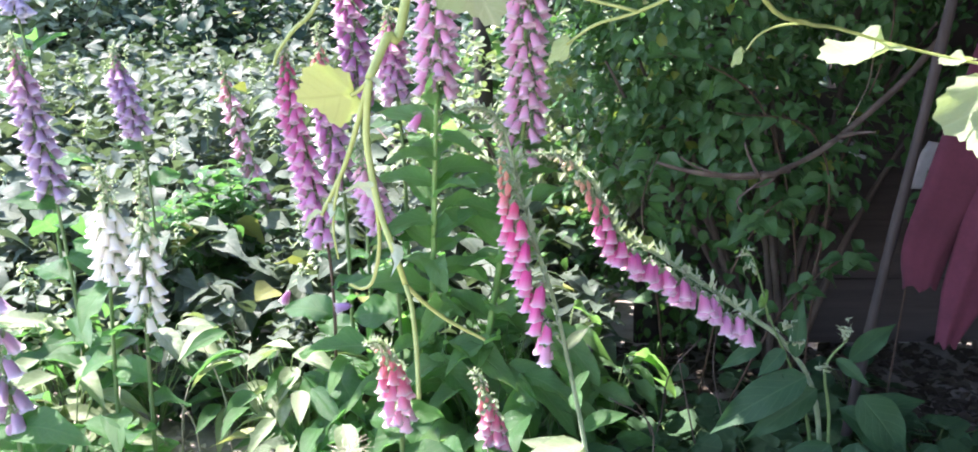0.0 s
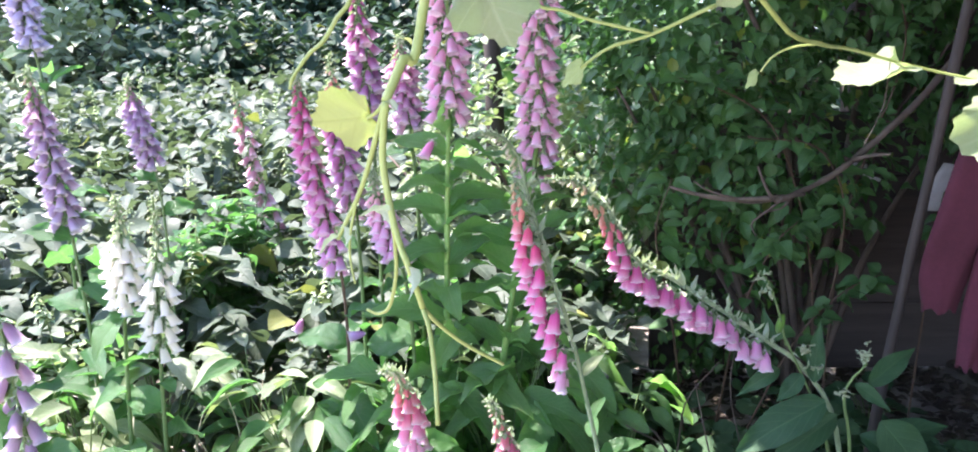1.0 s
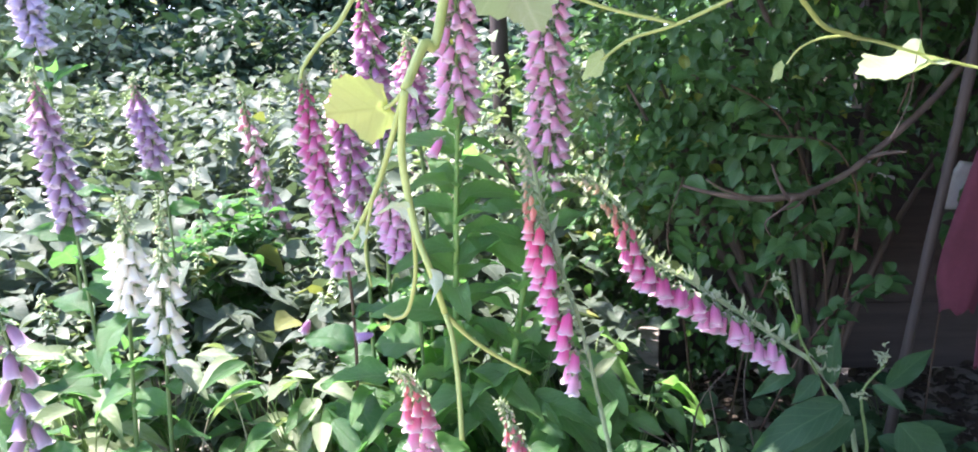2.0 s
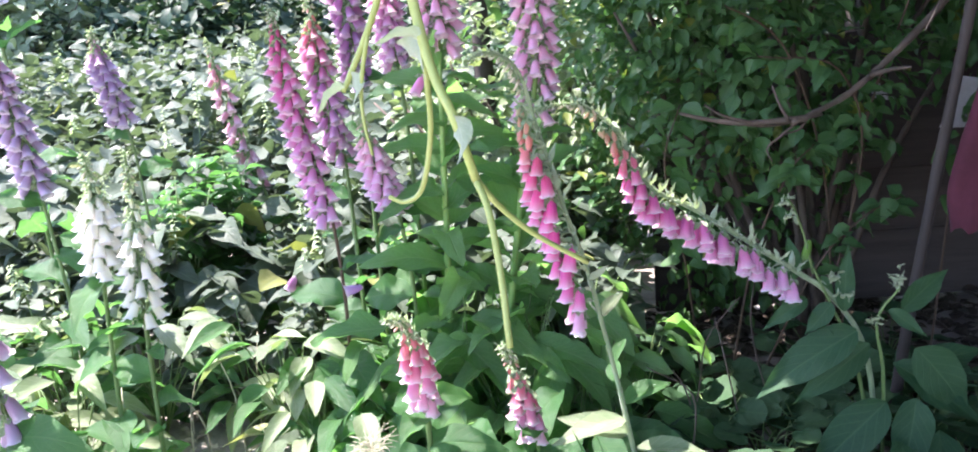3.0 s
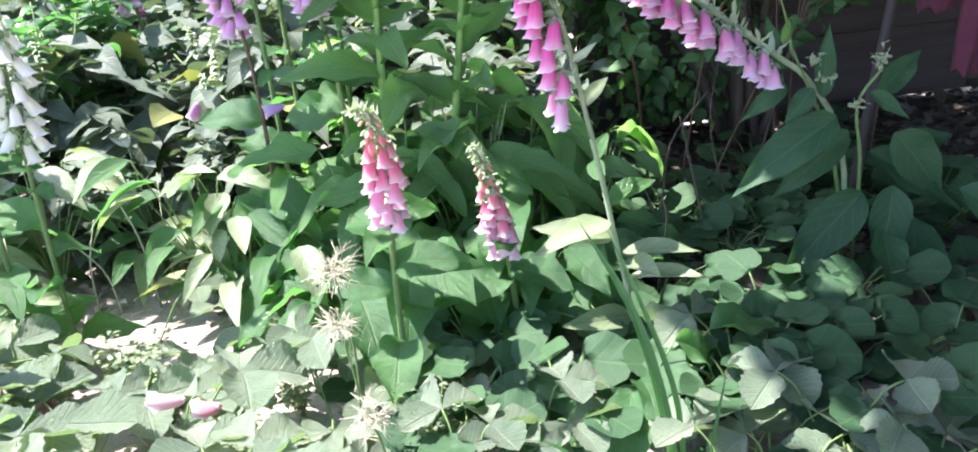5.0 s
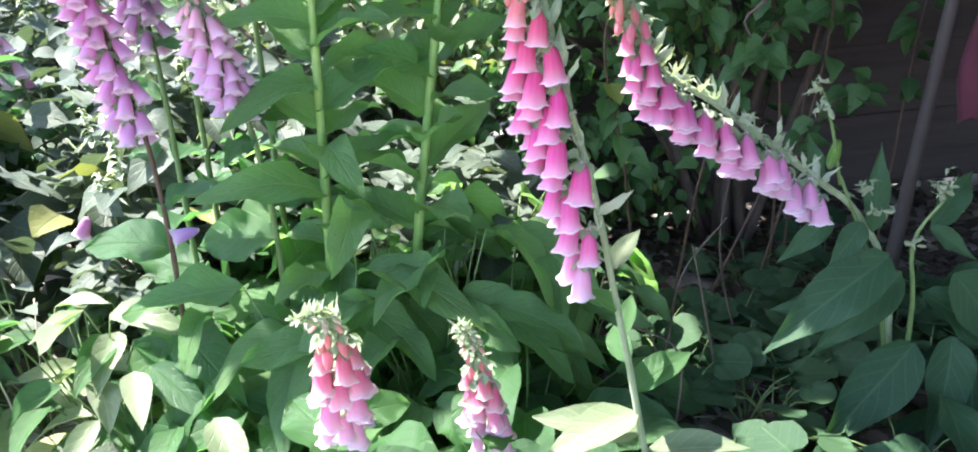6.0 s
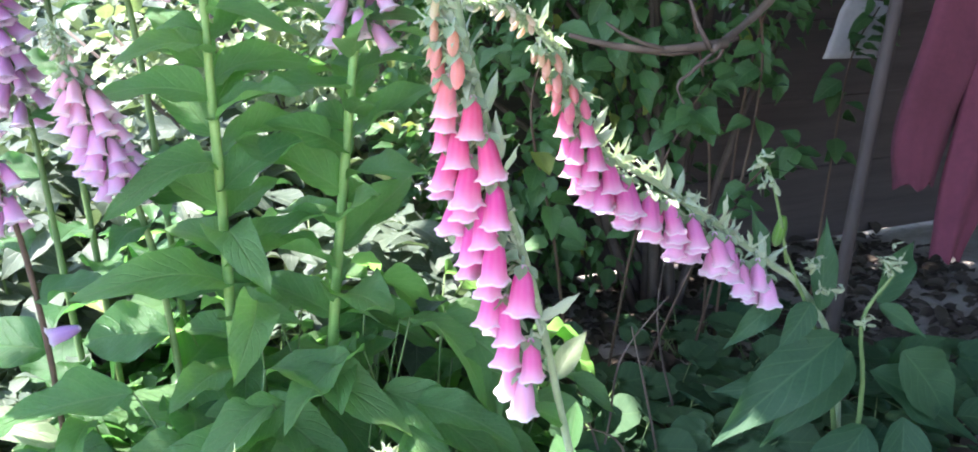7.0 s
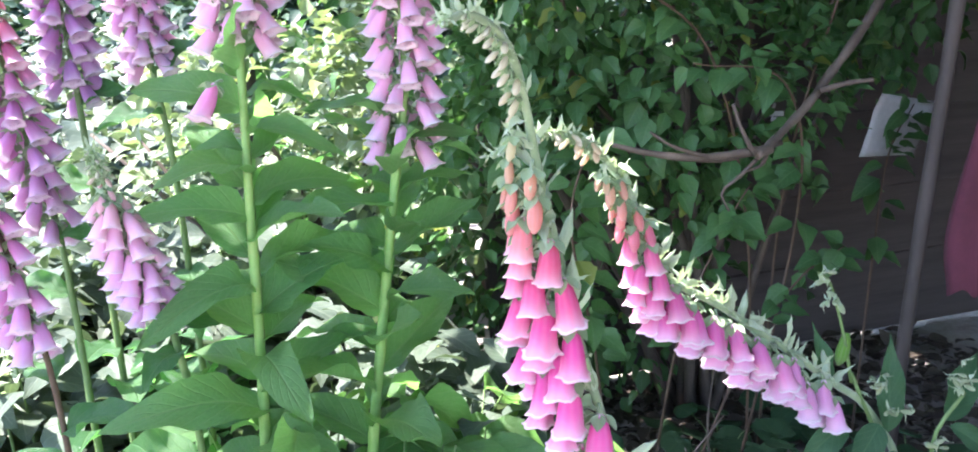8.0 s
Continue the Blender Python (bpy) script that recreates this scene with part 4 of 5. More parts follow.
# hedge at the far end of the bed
# sun and shade are put into the leaf colour, bush by bush
for i, (x, y, h, mat, lab) in enumerate(((-3.4, 6.2, 1.0, PALE, "light green hedge bush with sun put into its leaves"), (-2.0, 6.0, 0.95, SHADED_HEDGE, "hedge bush with shade put into its dark leaves"), (-0.9, 6.3, 0.85, SHADED_HEDGE, "hedge bush with shade put into its dark leaves"), (0.3, 5.6, 1.1, SHADED_HEDGE, "hedge bush with shade put into its dark leaves"),
                                        (1.6, 5.4, 1.2, SHADED_HEDGE, "hedge bush with shade put into its dark leaves"), (3.0, 5.2, 1.2, SHADED_HEDGE, "hedge bush with shade put into its dark leaves"), (-5.0, 6.0, 1.1, PALE, "light green hedge bush with sun put into its leaves"), (-4.3, 7.2, 1.6, PALE, "tall light green bush with sun put into its leaves"), (-2.7, 6.6, 1.0, SHADED_HEDGE, "hedge bush with shade put into its dark leaves"), (-1.4, 7.2, 1.0, SHADED_HEDGE, "hedge bush with shade put into its dark leaves"), (-0.3, 6.9, 1.3, SHADED_HEDGE, "hedge bush with shade put into its dark leaves"), (-1.9, 7.7, 1.7, SHADED_HEDGE, "tall hedge bush with shade put into its dark leaves"), (-3.1, 7.8, 1.8, SHADED_HEDGE, "tall hedge bush with shade put into its dark leaves"), (-0.9, 7.8, 1.7, SHADED_HEDGE, "tall hedge bush with shade put into its dark leaves"))):
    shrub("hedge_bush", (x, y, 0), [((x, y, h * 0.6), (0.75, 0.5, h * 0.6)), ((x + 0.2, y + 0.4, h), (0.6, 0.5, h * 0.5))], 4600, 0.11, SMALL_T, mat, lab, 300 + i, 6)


def tree(x, y, h, r, seed):
    rng = random.Random(seed)
    tr = thing("tree", (x, y, 0), "added broad tree with a dense green crown", "tree", "trees behind the garden")
    top = Vector((x + 0.3, y, h))
    wood = [tube(spline([(x, y, -0.1), (x + 0.1, y, h * 0.4), top], 12), 0.16, 0.04, 9, 0.08, rng)]
    poses = []
    for k in range(16):
        a, s = k * 2.4, rng.uniform(0.45, 0.95)
        root = Vector((x, y, 0)).lerp(top, s)
        end = root + Vector((math.cos(a) * r, math.sin(a) * r, rng.uniform(0.1, 0.6) * r)) * rng.uniform(0.6, 1.0)
        wood.append(tube(spline([root, root.lerp(end, 0.5) + Vector((0, 0, 0.15)), end], 7), 0.045, 0.01, 6))
        for i in range(170):
            p = root.lerp(end, rng.uniform(0.4, 1.1)) + Vector((rng.gauss(0, 1), rng.gauss(0, 1), rng.gauss(0, 0.8))) * r * 0.2
            poses.append(turned(p, (rng.uniform(-1, 1), rng.uniform(-1, 1), rng.uniform(-1, .3)), (0, 0, 1), rng.uniform(0.12, 0.22)))
    for i, (v, f) in enumerate(wood):
        part("limb" if i else "trunk", mesh_of("limb", v, f, [BARK]), tr)
    tagged(part("crown", cloud("crown", SMALL_T, poses, [SHRUB]), tr), kind="stuff")


# added to block low sky; the last is set to shade the hedge
for i, (x, y, h, r) in enumerate(((1.2, 9.5, 3.6, 1.6), (4.5, 8.0, 4.0, 1.8), (-6.5, 10.0, 4.0, 1.8), (-3.0, 12.5, 4.5, 2.0), (4.6, 2.5, 3.6, 1.6), (-4.6, 7.6, 3.8, 1.5))):
    tree(x, y, h, r, 400 + i)

# ---- far wall of a house, seen between the bushes ----
house = thing("house", (-2.2, 8.6, 0), "pale rendered garden house behind the hedge", "house")
v, f = [], []
for x in (-3.3, -0.6):
    for y in (8.6, 11.0):
        for z in (-0.05, 2.6):
            v.append((x, y, z))
part("wall", mesh_of("wall", v, [(0, 1, 3, 2), (4, 6, 7, 5), (0, 4, 5, 1), (2, 3, 7, 6), (0, 2, 6, 4), (1, 5, 7, 3)], [PLASTER], smooth=False), house)
v = [(-3.6, 8.3, 2.55), (-0.3, 8.3, 2.55), (-0.3, 11.3, 2.55), (-3.6, 11.3, 2.55), (-3.6, 9.8, 3.7), (-0.3, 9.8, 3.7)]
part("roof", mesh_of("roof", v, [(0, 1, 5, 4), (2, 3, 4, 5), (0, 4, 3), (1, 2, 5), (3, 2, 1, 0)], [BARK], smooth=False), house, label="brown pitched roof")


# ---- boards, pole, cloth and clutter in the shaded corner ----
def box(x0, x1, y0, y1, z0, z1, chip=0.004):
    bm = bmesh.new()
    bmesh.ops.create_cube(bm, size=1)
    bmesh.ops.scale(bm, vec=(x1 - x0, y1 - y0, z1 - z0), verts=bm.verts)
    bmesh.ops.translate(bm, vec=((x0 + x1) / 2, (y0 + y1) / 2, (z0 + z1) / 2), verts=bm.verts)
    bmesh.ops.bevel(bm, geom=bm.edges[:], offset=chip, segments=1, affect="EDGES")
    return bm


def bm_mesh(name, bm, mat):
    me = bpy.data.meshes.new(name)
    bm.to_mesh(me)
    bm.free()
    me.materials.append(mat)
    return me


fence = thing("board_fence", (1.7, 2.62, 0), "weathered grey-brown horizontal board fence in shade", "fence")
rng = random.Random(5)
z = 0.0
while z < 1.9:
    part("board", bm_mesh("board", box(0.40 if z < 0.7 else 0.96, 3.6, 2.60 + rng.uniform(-.003, .003) + 0.006 * (round(z / 0.18) % 2), 2.618 + 0.006 * (round(z / 0.18) % 2), z, z + 0.192), BOARD), fence)
    z += 0.18
for x in (1.0, 2.2, 3.5):
    part("post", bm_mesh("post", box(x - 0.04, x + 0.04, 2.63, 2.71, -0.1, 1.95), POLE), fence)

# Side fence is added out of view to block sky light
side = thing("board_fence", (2.4, 1.0, 0), "unseen board fence added to cut sky light in the corner", "fence")
z = 0.0
while z < 1.9:
    part("board", bm_mesh("board", box(2.40, 2.425, -1.5, 2.58, z, z + 0.172), BOARD), side)
    z += 0.18
pole = thing("pole", (0.715, 1.79, 0), "dark leaning wooden pole stuck in the soil", "pole")
v, f = tube(spline([(0.70, 1.79, -0.05), (0.75, 1.79, 0.28), (0.84, 1.80, 0.75), (0.95, 1.81, 1.35), (1.02, 1.82, 1.75)], 20), 0.011, 0.009, 12, 0.10, random.Random(3))
part("shaft", mesh_of("shaft", v, f, [POLE]), pole)
trunk = thing("dead_trunk", (-0.040, 3.0, 0), "dark bare tree trunk at the back of the bed", "tree trunk")
v, f = tube(spline([(-0.036, 3.0, -0.05), (-0.042, 3.0, 0.5), (-0.048, 3.0, 1.0), (-0.09, 3.02, 2.0)], 16), 0.034, 0.026, 12, 0.07, random.Random(4))
part("trunk", mesh_of("trunk", v, f, [POLE]), trunk)

line_v, line_f = tube(spline([(1.00, 1.815, 1.62), (1.3, 1.80, 1.55), (1.9, 1.75, 1.5), (2.6, 1.7, 1.6)], 20), 0.003, 0.003, 6)
rope = thing("clothes_line", (1.0, 1.8, 0), "thin washing line tied to the pole", "line")
part("cord", mesh_of("cord", line_v, line_f, [POLE]), rope)
part("end_stake", bm_mesh("end_stake", box(2.58, 2.63, 1.68, 1.73, -0.1, 1.7), POLE), rope)


def drape(points, widths, folds, seed, y_depth=0.022, n=34, k=26):
    """A hanging piece of cloth with folds: points down its middle, widths beside them, doubled over with real thickness."""
    rng = random.Random(seed)
    line = spline(points, n)
    verts, faces = [], []
    ph = rng.uniform(0, 6)
    for j, p in enumerate(line):
        f = j / (n - 1)
        w = np.interp(f, np.linspace(0, 1, len(widths)), widths)
        for i in range(k):
            a = 2 * math.pi * i / k
            c = math.cos(a)
            d = math.sin(a)
            r = 1 + 0.16 * math.sin(folds * a + ph + f * 2.0) + 0.07 * math.sin(3 * folds * a + 2 * ph)
            edge = 0.006 * math.sin(4 * a + ph) if j == n - 1 else 0.0
            verts.append((p.x + c * w * r, p.y + d * y_depth * r * (0.7 + 0.6 * abs(c)), p.z + edge))
    for j in range(n - 1):
        for i in range(k):
            a, b = j * k + i, j * k + (i + 1) % k
            faces.append((a, b, b + k, a + k))
    faces.append(tuple(reversed(range(k))))
    return verts, faces


shirt = thing("hanging_shirt", (1.05, 1.80, 0), "dark red shirt hanging on the washing line in shade", "shirt")
v, f = drape([(1.24, 1.80, 1.56), (1.22, 1.80, 1.2), (1.16, 1.79, 0.85), (1.12, 1.79, 0.40)], (0.18, 0.22, 0.21, 0.17), 5, 1, 0.03)
part("body", mesh_of("body", v, f, [CLOTH]), shirt)
v, f = drape([(1.08, 1.78, 1.30), (1.00, 1.76, 0.90), (0.90, 1.75, 0.62), (0.835, 1.75, 0.46), (0.822, 1.75, 0.375)], (0.07, 0.075, 0.062, 0.045, 0.026), 4, 2, 0.022)
part("sleeve", mesh_of("sleeve", v, f, [CLOTH]), shirt)
v, f = drape([(1.14, 1.76, 1.30), (1.06, 1.74, 0.85), (0.96, 1.73, 0.55), (0.905, 1.73, 0.38), (0.868, 1.73, 0.268)], (0.07, 0.072, 0.058, 0.042, 0.014), 4, 3, 0.02)
part("sleeve", mesh_of("sleeve", v, f, [CLOTH]), shirt)

branch = thing("fallen_branch", (0.53, 1.80, 0.58), "bare grey-brown forked branch lying in the shrub", "branch")
pieces = [tube(spline([(0.98, 2.05, 0.86), (0.882, 2.0, 0.767), (0.80, 1.965, 0.702), (0.756, 1.95, 0.669), (0.70, 1.92, 0.634), (0.655, 1.9, 0.610), (0.59, 1.85, 0.592), (0.531, 1.8, 0.580)], 26), 0.0080, 0.0052, 8, 0.12, random.Random(1)),
               tube(spline([(0.56, 1.815, 0.585), (0.446, 1.80, 0.586), (0.377, 1.80, 0.598), (0.33, 1.80, 0.612)], 12), 0.006, 0.003, 7, 0.15, random.Random(2)),
               tube(spline([(0.60, 1.85, 0.588), (0.5, 1.83, 0.575), (0.40, 1.83, 0.59)], 10), 0.004, 0.002, 6, 0.15, random.Random(6)),
               tube(spline([(0.54, 1.81, 0.578), (0.51, 1.81, 0.555), (0.49, 1.82, 0.535), (0.50, 1.82, 0.51)], 8), 0.003, 0.0015, 6, 0.15, random.Random(7)),
               tube(spline([(0.46, 1.80, 0.585), (0.40, 1.78, 0.605), (0.37, 1.78, 0.625)], 8), 0.003, 0.0015, 6, 0.15, random.Random(8)),
               tube(spline([(0.57, 1.83, 0.587), (0.55, 1.82, 0.566), (0.52, 1.81, 0.56)], 8), 0.003, 0.0015, 6, 0.15, random.Random(9)),
               tube(spline([(0.717, 1.92, 0.648), (0.745, 1.90, 0.657), (0.776, 1.88, 0.660)], 6), 0.005, 0.003, 6),
               tube(spline([(0.526, 1.80, 0.582), (0.508, 1.80, 0.615), (0.496, 1.80, 0.648)], 6), 0.0035, 0.002, 6)]
for i, (v, f) in enumerate(pieces):
    part("twig" if i else "limb", mesh_of("limb", v, f, [BARK]), branch)


def bent_sheet(name, corners, thick, mat, seed, nx=10, ny=8, ripple=0.006):
    rng = random.Random(seed)
    a, b, c, d = [Vector(v) for v in corners]
    normal = (b - a).cross(d - a).normalized()
    verts, faces = [], []
    for side in (0, 1):
        for j in range(ny + 1):
            for i in range(nx + 1):
                u, w = i / nx, j / ny
                p = a.lerp(b, u).lerp(d.lerp(c, u), w)
                r = ripple * (math.sin(u * 6 + seed) + math.sin(w * 7 + u * 3))
                if j in (0, ny) or i in (0, nx):
                    p = p + (b - a) * 0.03 * noise.noise(p * 40)
                verts.append(p + normal * (r + side * thick))
    w = nx + 1
    off = (nx + 1) * (ny + 1)
    for j in range(ny):
        for i in range(nx):
            q = (j * w + i, j * w + i + 1, (j + 1) * w + i + 1, (j + 1) * w + i)
            faces += [tuple(reversed(q)), tuple(k + off for k in q)]
    ring = [i for i in range(w)] + [j * w + nx for j in range(1, ny + 1)] + [ny * w + i for i in range(nx - 1, -1, -1)] + [j * w for j in range(ny - 1, 0, -1)]
    for a1, b1 in zip(ring, ring[1:] + ring[:1]):
        faces.append((a1, b1, b1 + off, a1 + off))
    return mesh_of(name, verts, faces, [mat])


sheet = thing("paper_sheet", (0.95, 2.05, 0.5), "torn white sheet caught in the shrub", "paper")
part("sheet", bent_sheet("sheet", [(0.931, 2.10, 0.519), (1.058, 2.11, 0.510), (1.106, 2.11, 0.601), (0.978, 2.10, 0.624)], 0.002, PAPER, 1, ripple=0.0025), sheet)
# White strips that stand in for flecks of sun in the shrub
for x, z, a in ((0.845, 0.612, -10), (0.862, 0.594, -4), (0.878, 0.580, -14)):
    fleck = thing("plant_label", (x, 2.24, z), "small white strip standing in for a fleck of sun", "label", "white plant labels")
    part("strip", bm_mesh("strip", box(-0.022, 0.022, -0.0008, 0.0008, -0.0045, 0.0045, 0.0005), PAPER), fleck, pose(0, 0, 0, 0, -a, 0), local=True)


# ---- broad-leaved clump at the foot of the arch ----
clump = thing("broad_leaved_plant", (0.60, 1.60, 0), "large-leaved dark green plant with small pale bud clusters", "plant")
rng = random.Random(9)
for base, tip, wide in (
        ((0.642, 1.545, 0.151), (0.599, 1.5, 0.016), 1.20), ((0.647, 1.56, 0.23), (0.736, 1.545, 0.114), 1.42), ((0.553, 1.56, 0.265), (0.382, 1.53, 0.185), 0.97),
        ((0.6, 1.56, 0.141), (0.457, 1.52, 0.03), 1.09), ((0.682, 1.55, 0.092), (0.681, 1.5, -0.134), 1.08), ((0.748, 1.57, 0.119), (0.841, 1.56, 0.102), 1.45),
        ((0.505, 1.575, 0.277), (0.511, 1.565, 0.176), 0.92), ((0.813, 1.54, 0.002), (0.728, 1.5, -0.1), 1.17), ((0.463, 1.58, 0.35), (0.454, 1.58, 0.428), 0.97),
        ((0.539, 1.575, 0.294), (0.545, 1.575, 0.403), 0.77), ((0.598, 1.55, 0.3), (0.652, 1.53, 0.26), 0.94), ((0.573, 1.56, 0.243), (0.453, 1.55, 0.152), 0.88),
        ((0.771, 1.57, 0.041), (0.824, 1.53, -0.087), 1.39), ((0.646, 1.58, 0.03), (0.578, 1.54, -0.106), 1.35), ((0.478, 1.57, 0.321), (0.404, 1.55, 0.283), 0.93),
        ((0.514, 1.56, 0.314), (0.468, 1.55, 0.269), 1.35),
        ((0.62, 1.58, 0.20), (0.76, 1.54, 0.10), 0.9), ((0.64, 1.60, 0.28), (0.74, 1.64, 0.34), 0.9), ((0.66, 1.60, 0.18), (0.80, 1.63, 0.20), 1.0), ((0.58, 1.62, 0.18), (0.46, 1.68, 0.16), 1.0), ((0.72, 1.50, 0.15), (0.83, 1.42, 0.07), 1.1), ((0.60, 1.50, 0.10), (0.56, 1.38, 0.05), 1.1)):
    base, tip = Vector(base), Vector(tip)
    part("leaf", BROAD_M[rng.randrange(3)], clump, turned(base, tip - base, (rng.uniform(-.35, .15), -0.8, 0.55), (tip - base).length * 1.04, wide * 0.82))
for pts, r in (([(0.60, 1.60, -0.02), (0.56, 1.58, 0.2), (0.49, 1.575, 0.37)], 0.004), ([(0.61, 1.60, -0.02), (0.60, 1.57, 0.18), (0.585, 1.56, 0.28), (0.617, 1.55, 0.335)], 0.0036),
               ([(0.49, 1.575, 0.36), (0.475, 1.57, 0.42), (0.455, 1.565, 0.475), (0.437, 1.56, 0.49)], 0.0022)):
    v, f = tube(spline(pts, 12), r, r * 0.5, 7)
    part("stem", mesh_of("stem", v, f, [STEM]), clump)
for c, n, spread in (((0.613, 1.548, 0.345), 11, 0.016), ((0.520, 1.568, 0.352), 9, 0.012), ((0.578, 1.54, 0.285), 4, 0.008), ((0.444, 1.562, 0.483), 6, 0.012), ((0.452, 1.562, 0.46), 5, 0.012), ((0.53, 1.55, 0.325), 5, 0.008)):
    for i in range(n):
        p = Vector(c) + Vector((rng.gauss(0, 1), rng.gauss(0, 1), rng.gauss(0, 0.8))) * spread * 0.55
        ob = part("bud", BUDS[i % 2], clump, Matrix.Translation(p) @ Euler((rng.uniform(-2, 2), rng.uniform(-2, 2), rng.uniform(0, 6))).to_matrix().to_4x4() @ Matrix.Scale(rng.uniform(0.010, 0.014), 4))
        ob.color = (0.44, 0.52, 0.32, 1)
        for more in range(2):
            part("sepal", BRACT_M[more], clump, turned(p, (rng.uniform(-1, 1), rng.uniform(-1, 1), rng.uniform(-.6, 1)), (0, 0, 1), rng.uniform(0.007, 0.013)))
pod = part("seed_pod", BUDS[0], clump, Matrix.Translation((0.484, 1.575, 0.415)) @ pose(0, 0, 0, 0, 12, 0) @ Matrix.Scale(0.036, 4), "bright green seed pod")
pod.color = (0.16, 0.36, 0.05, 1)


# ---- low plants over the soil ----
def stalk_leaf_plant(name, place, n, length, meshes, label, seed, reach=0.07, high=0.08, group="", low=0.45):
    """A low plant: leaf blades on thin stalks from one crown."""
    rng = random.Random(seed)
    pl = thing(name, place, label, "plant", group)
    base = Vector(place)
    stalks = []
    for i in range(n):
        a = i * 2.4 + rng.uniform(-.5, .5)
        d = reach * rng.uniform(0.35, 1.1)
        tip = base + Vector((math.cos(a) * d, math.sin(a) * d, high * rng.uniform(low, 1.1)))
        stalks.append(tube(spline([base - Vector((0, 0, 0.01)), base.lerp(tip, 0.5) + Vector((0, 0, 0.015)), tip], 6), 0.0016, 0.0011, 5))
        part("leaf", meshes[rng.randrange(len(meshes))], pl, turned(tip, (math.cos(a), math.sin(a), rng.uniform(-.3, .25)), (rng.uniform(-.4, .4), rng.uniform(-.85, .15), 1), length * rng.uniform(0.75, 1.2)))
    for v, f in stalks:
        part("stalk", mesh_of("stalk", v, f, [STEM]), pl)
    return pl


def strawberry(place, n, size, seed):
    rng = random.Random(seed)
    pl = thing("strawberry_plant", place, "strawberry plant with toothed three-part leaves on the soil", "plant", "strawberry plants")
    base = Vector(place)
    stalks = []
    for i in range(n):
        a = i * 2.4 + rng.uniform(-.4, .4)
        tip = base + Vector((math.cos(a), math.sin(a), 0)) * size * rng.uniform(0.5, 1.3) + Vector((0, 0, rng.uniform(0.04, 0.11)))
        stalks.append(tube(spline([base - Vector((0, 0, 0.01)), base.lerp(tip, 0.6) + Vector((0, 0, 0.02)), tip], 6), 0.0016, 0.0012, 5))
        for k in (-1, 0, 1):
            b = a + k * 1.5
            part("leaflet", SERRATE_M[rng.randrange(2)], pl, turned(tip, (math.cos(b), math.sin(b), rng.uniform(-.35, .05)), (rng.uniform(-.5, .5), rng.uniform(-.6, .3), 1), size * rng.uniform(0.85, 1.30)))
    for v, f in stalks:
        part("stalk", mesh_of("stalk", v, f, [STEM]), pl)


for i, (x, y, n, s) in enumerate(((-0.53, 1.72, 1, 0.062), (0.24, 1.15, 2, 0.06), (0.20, 1.03, 3, 0.06), (-0.36, 1.62, 3, 0.055), (-0.64, 1.48, 3, 0.055),
                                  (-0.25, 1.45, 3, 0.05), (-0.18, 1.04, 3, 0.055), (0.04, 1.00, 3, 0.055), (0.38, 1.02, 4, 0.05), (-0.75, 1.25, 4, 0.055), (-0.9, 1.5, 4, 0.06), (-0.45, 1.48, 2, 0.05), (-0.22, 1.34, 3, 0.055), (-0.68, 1.35, 3, 0.06), (0.28, 1.25, 3, 0.055), (0.33, 1.12, 3, 0.055), (-0.05, 1.12, 3, 0.05), (-0.412, 1.32, 4, 0.072), (-0.53, 1.335, 4, 0.070), (-0.66, 1.46, 4, 0.064), (-0.60, 1.25, 4, 0.070), (-0.23, 1.26, 3, 0.062), (-0.33, 1.16, 4, 0.066), (0.27, 1.20, 2, 0.074), (0.33, 1.11, 3, 0.066), (0.245, 1.06, 3, 0.064), (-0.74, 1.58, 3, 0.060), (-0.36, 1.38, 3, 0.066), (-0.15, 1.14, 3, 0.058), (0.02, 1.23, 3, 0.056), (-0.07, 1.16, 3, 0.056))):
    strawberry((x, y, ground_height(x, y)), n, s, 500 + i)
rng = random.Random(31)
for i in range(58):
    x, y = (rng.uniform(0.18, 0.80), rng.uniform(1.10, 1.95)) if i % 3 else (rng.uniform(0.25, 1.10), rng.uniform(1.65, 2.25))
    if (x - 0.165) ** 2 + (y - 1.39) ** 2 < 0.004:
        continue
    stalk_leaf_plant("ground_cover_plant", (x, y, ground_height(x, y)), rng.randint(6, 9), 0.053, ROUND_M, "low plant with rounded green leaves in the shade", 600 + i, 0.075, 0.085, "round-leaved ground cover")
for i in range(14):
    x, y = rng.uniform(-0.15, 0.22), rng.uniform(1.12, 1.6)
    stalk_leaf_plant("ground_cover_plant", (x, y, ground_height(x, y)), rng.randint(5, 8), 0.055, ROUND_M, "low plant with rounded leaves between the foxgloves", 700 + i, 0.07, 0.08, "round-leaved ground cover")
# small weeds between the strawberry plants
rng = random.Random(33)
for x, y in ((-0.44, 1.42), (-0.33, 1.30), (-0.52, 1.22), (-0.27, 1.40), (-0.62, 1.36), (-0.38, 1.14), (-0.20, 1.10), (-0.70, 1.62), (-0.30, 1.56), (0.36, 1.22), (-0.50, 1.50), (-0.10, 1.22)):
    m = pose(x, y, ground_height(x, y), 0, 0, rng.uniform(0, 360)) @ Matrix.Scale(rng.uniform(0.20, 0.32), 4)
    copy_thing(bed_kinds[3], m).scale = m.to_scale()
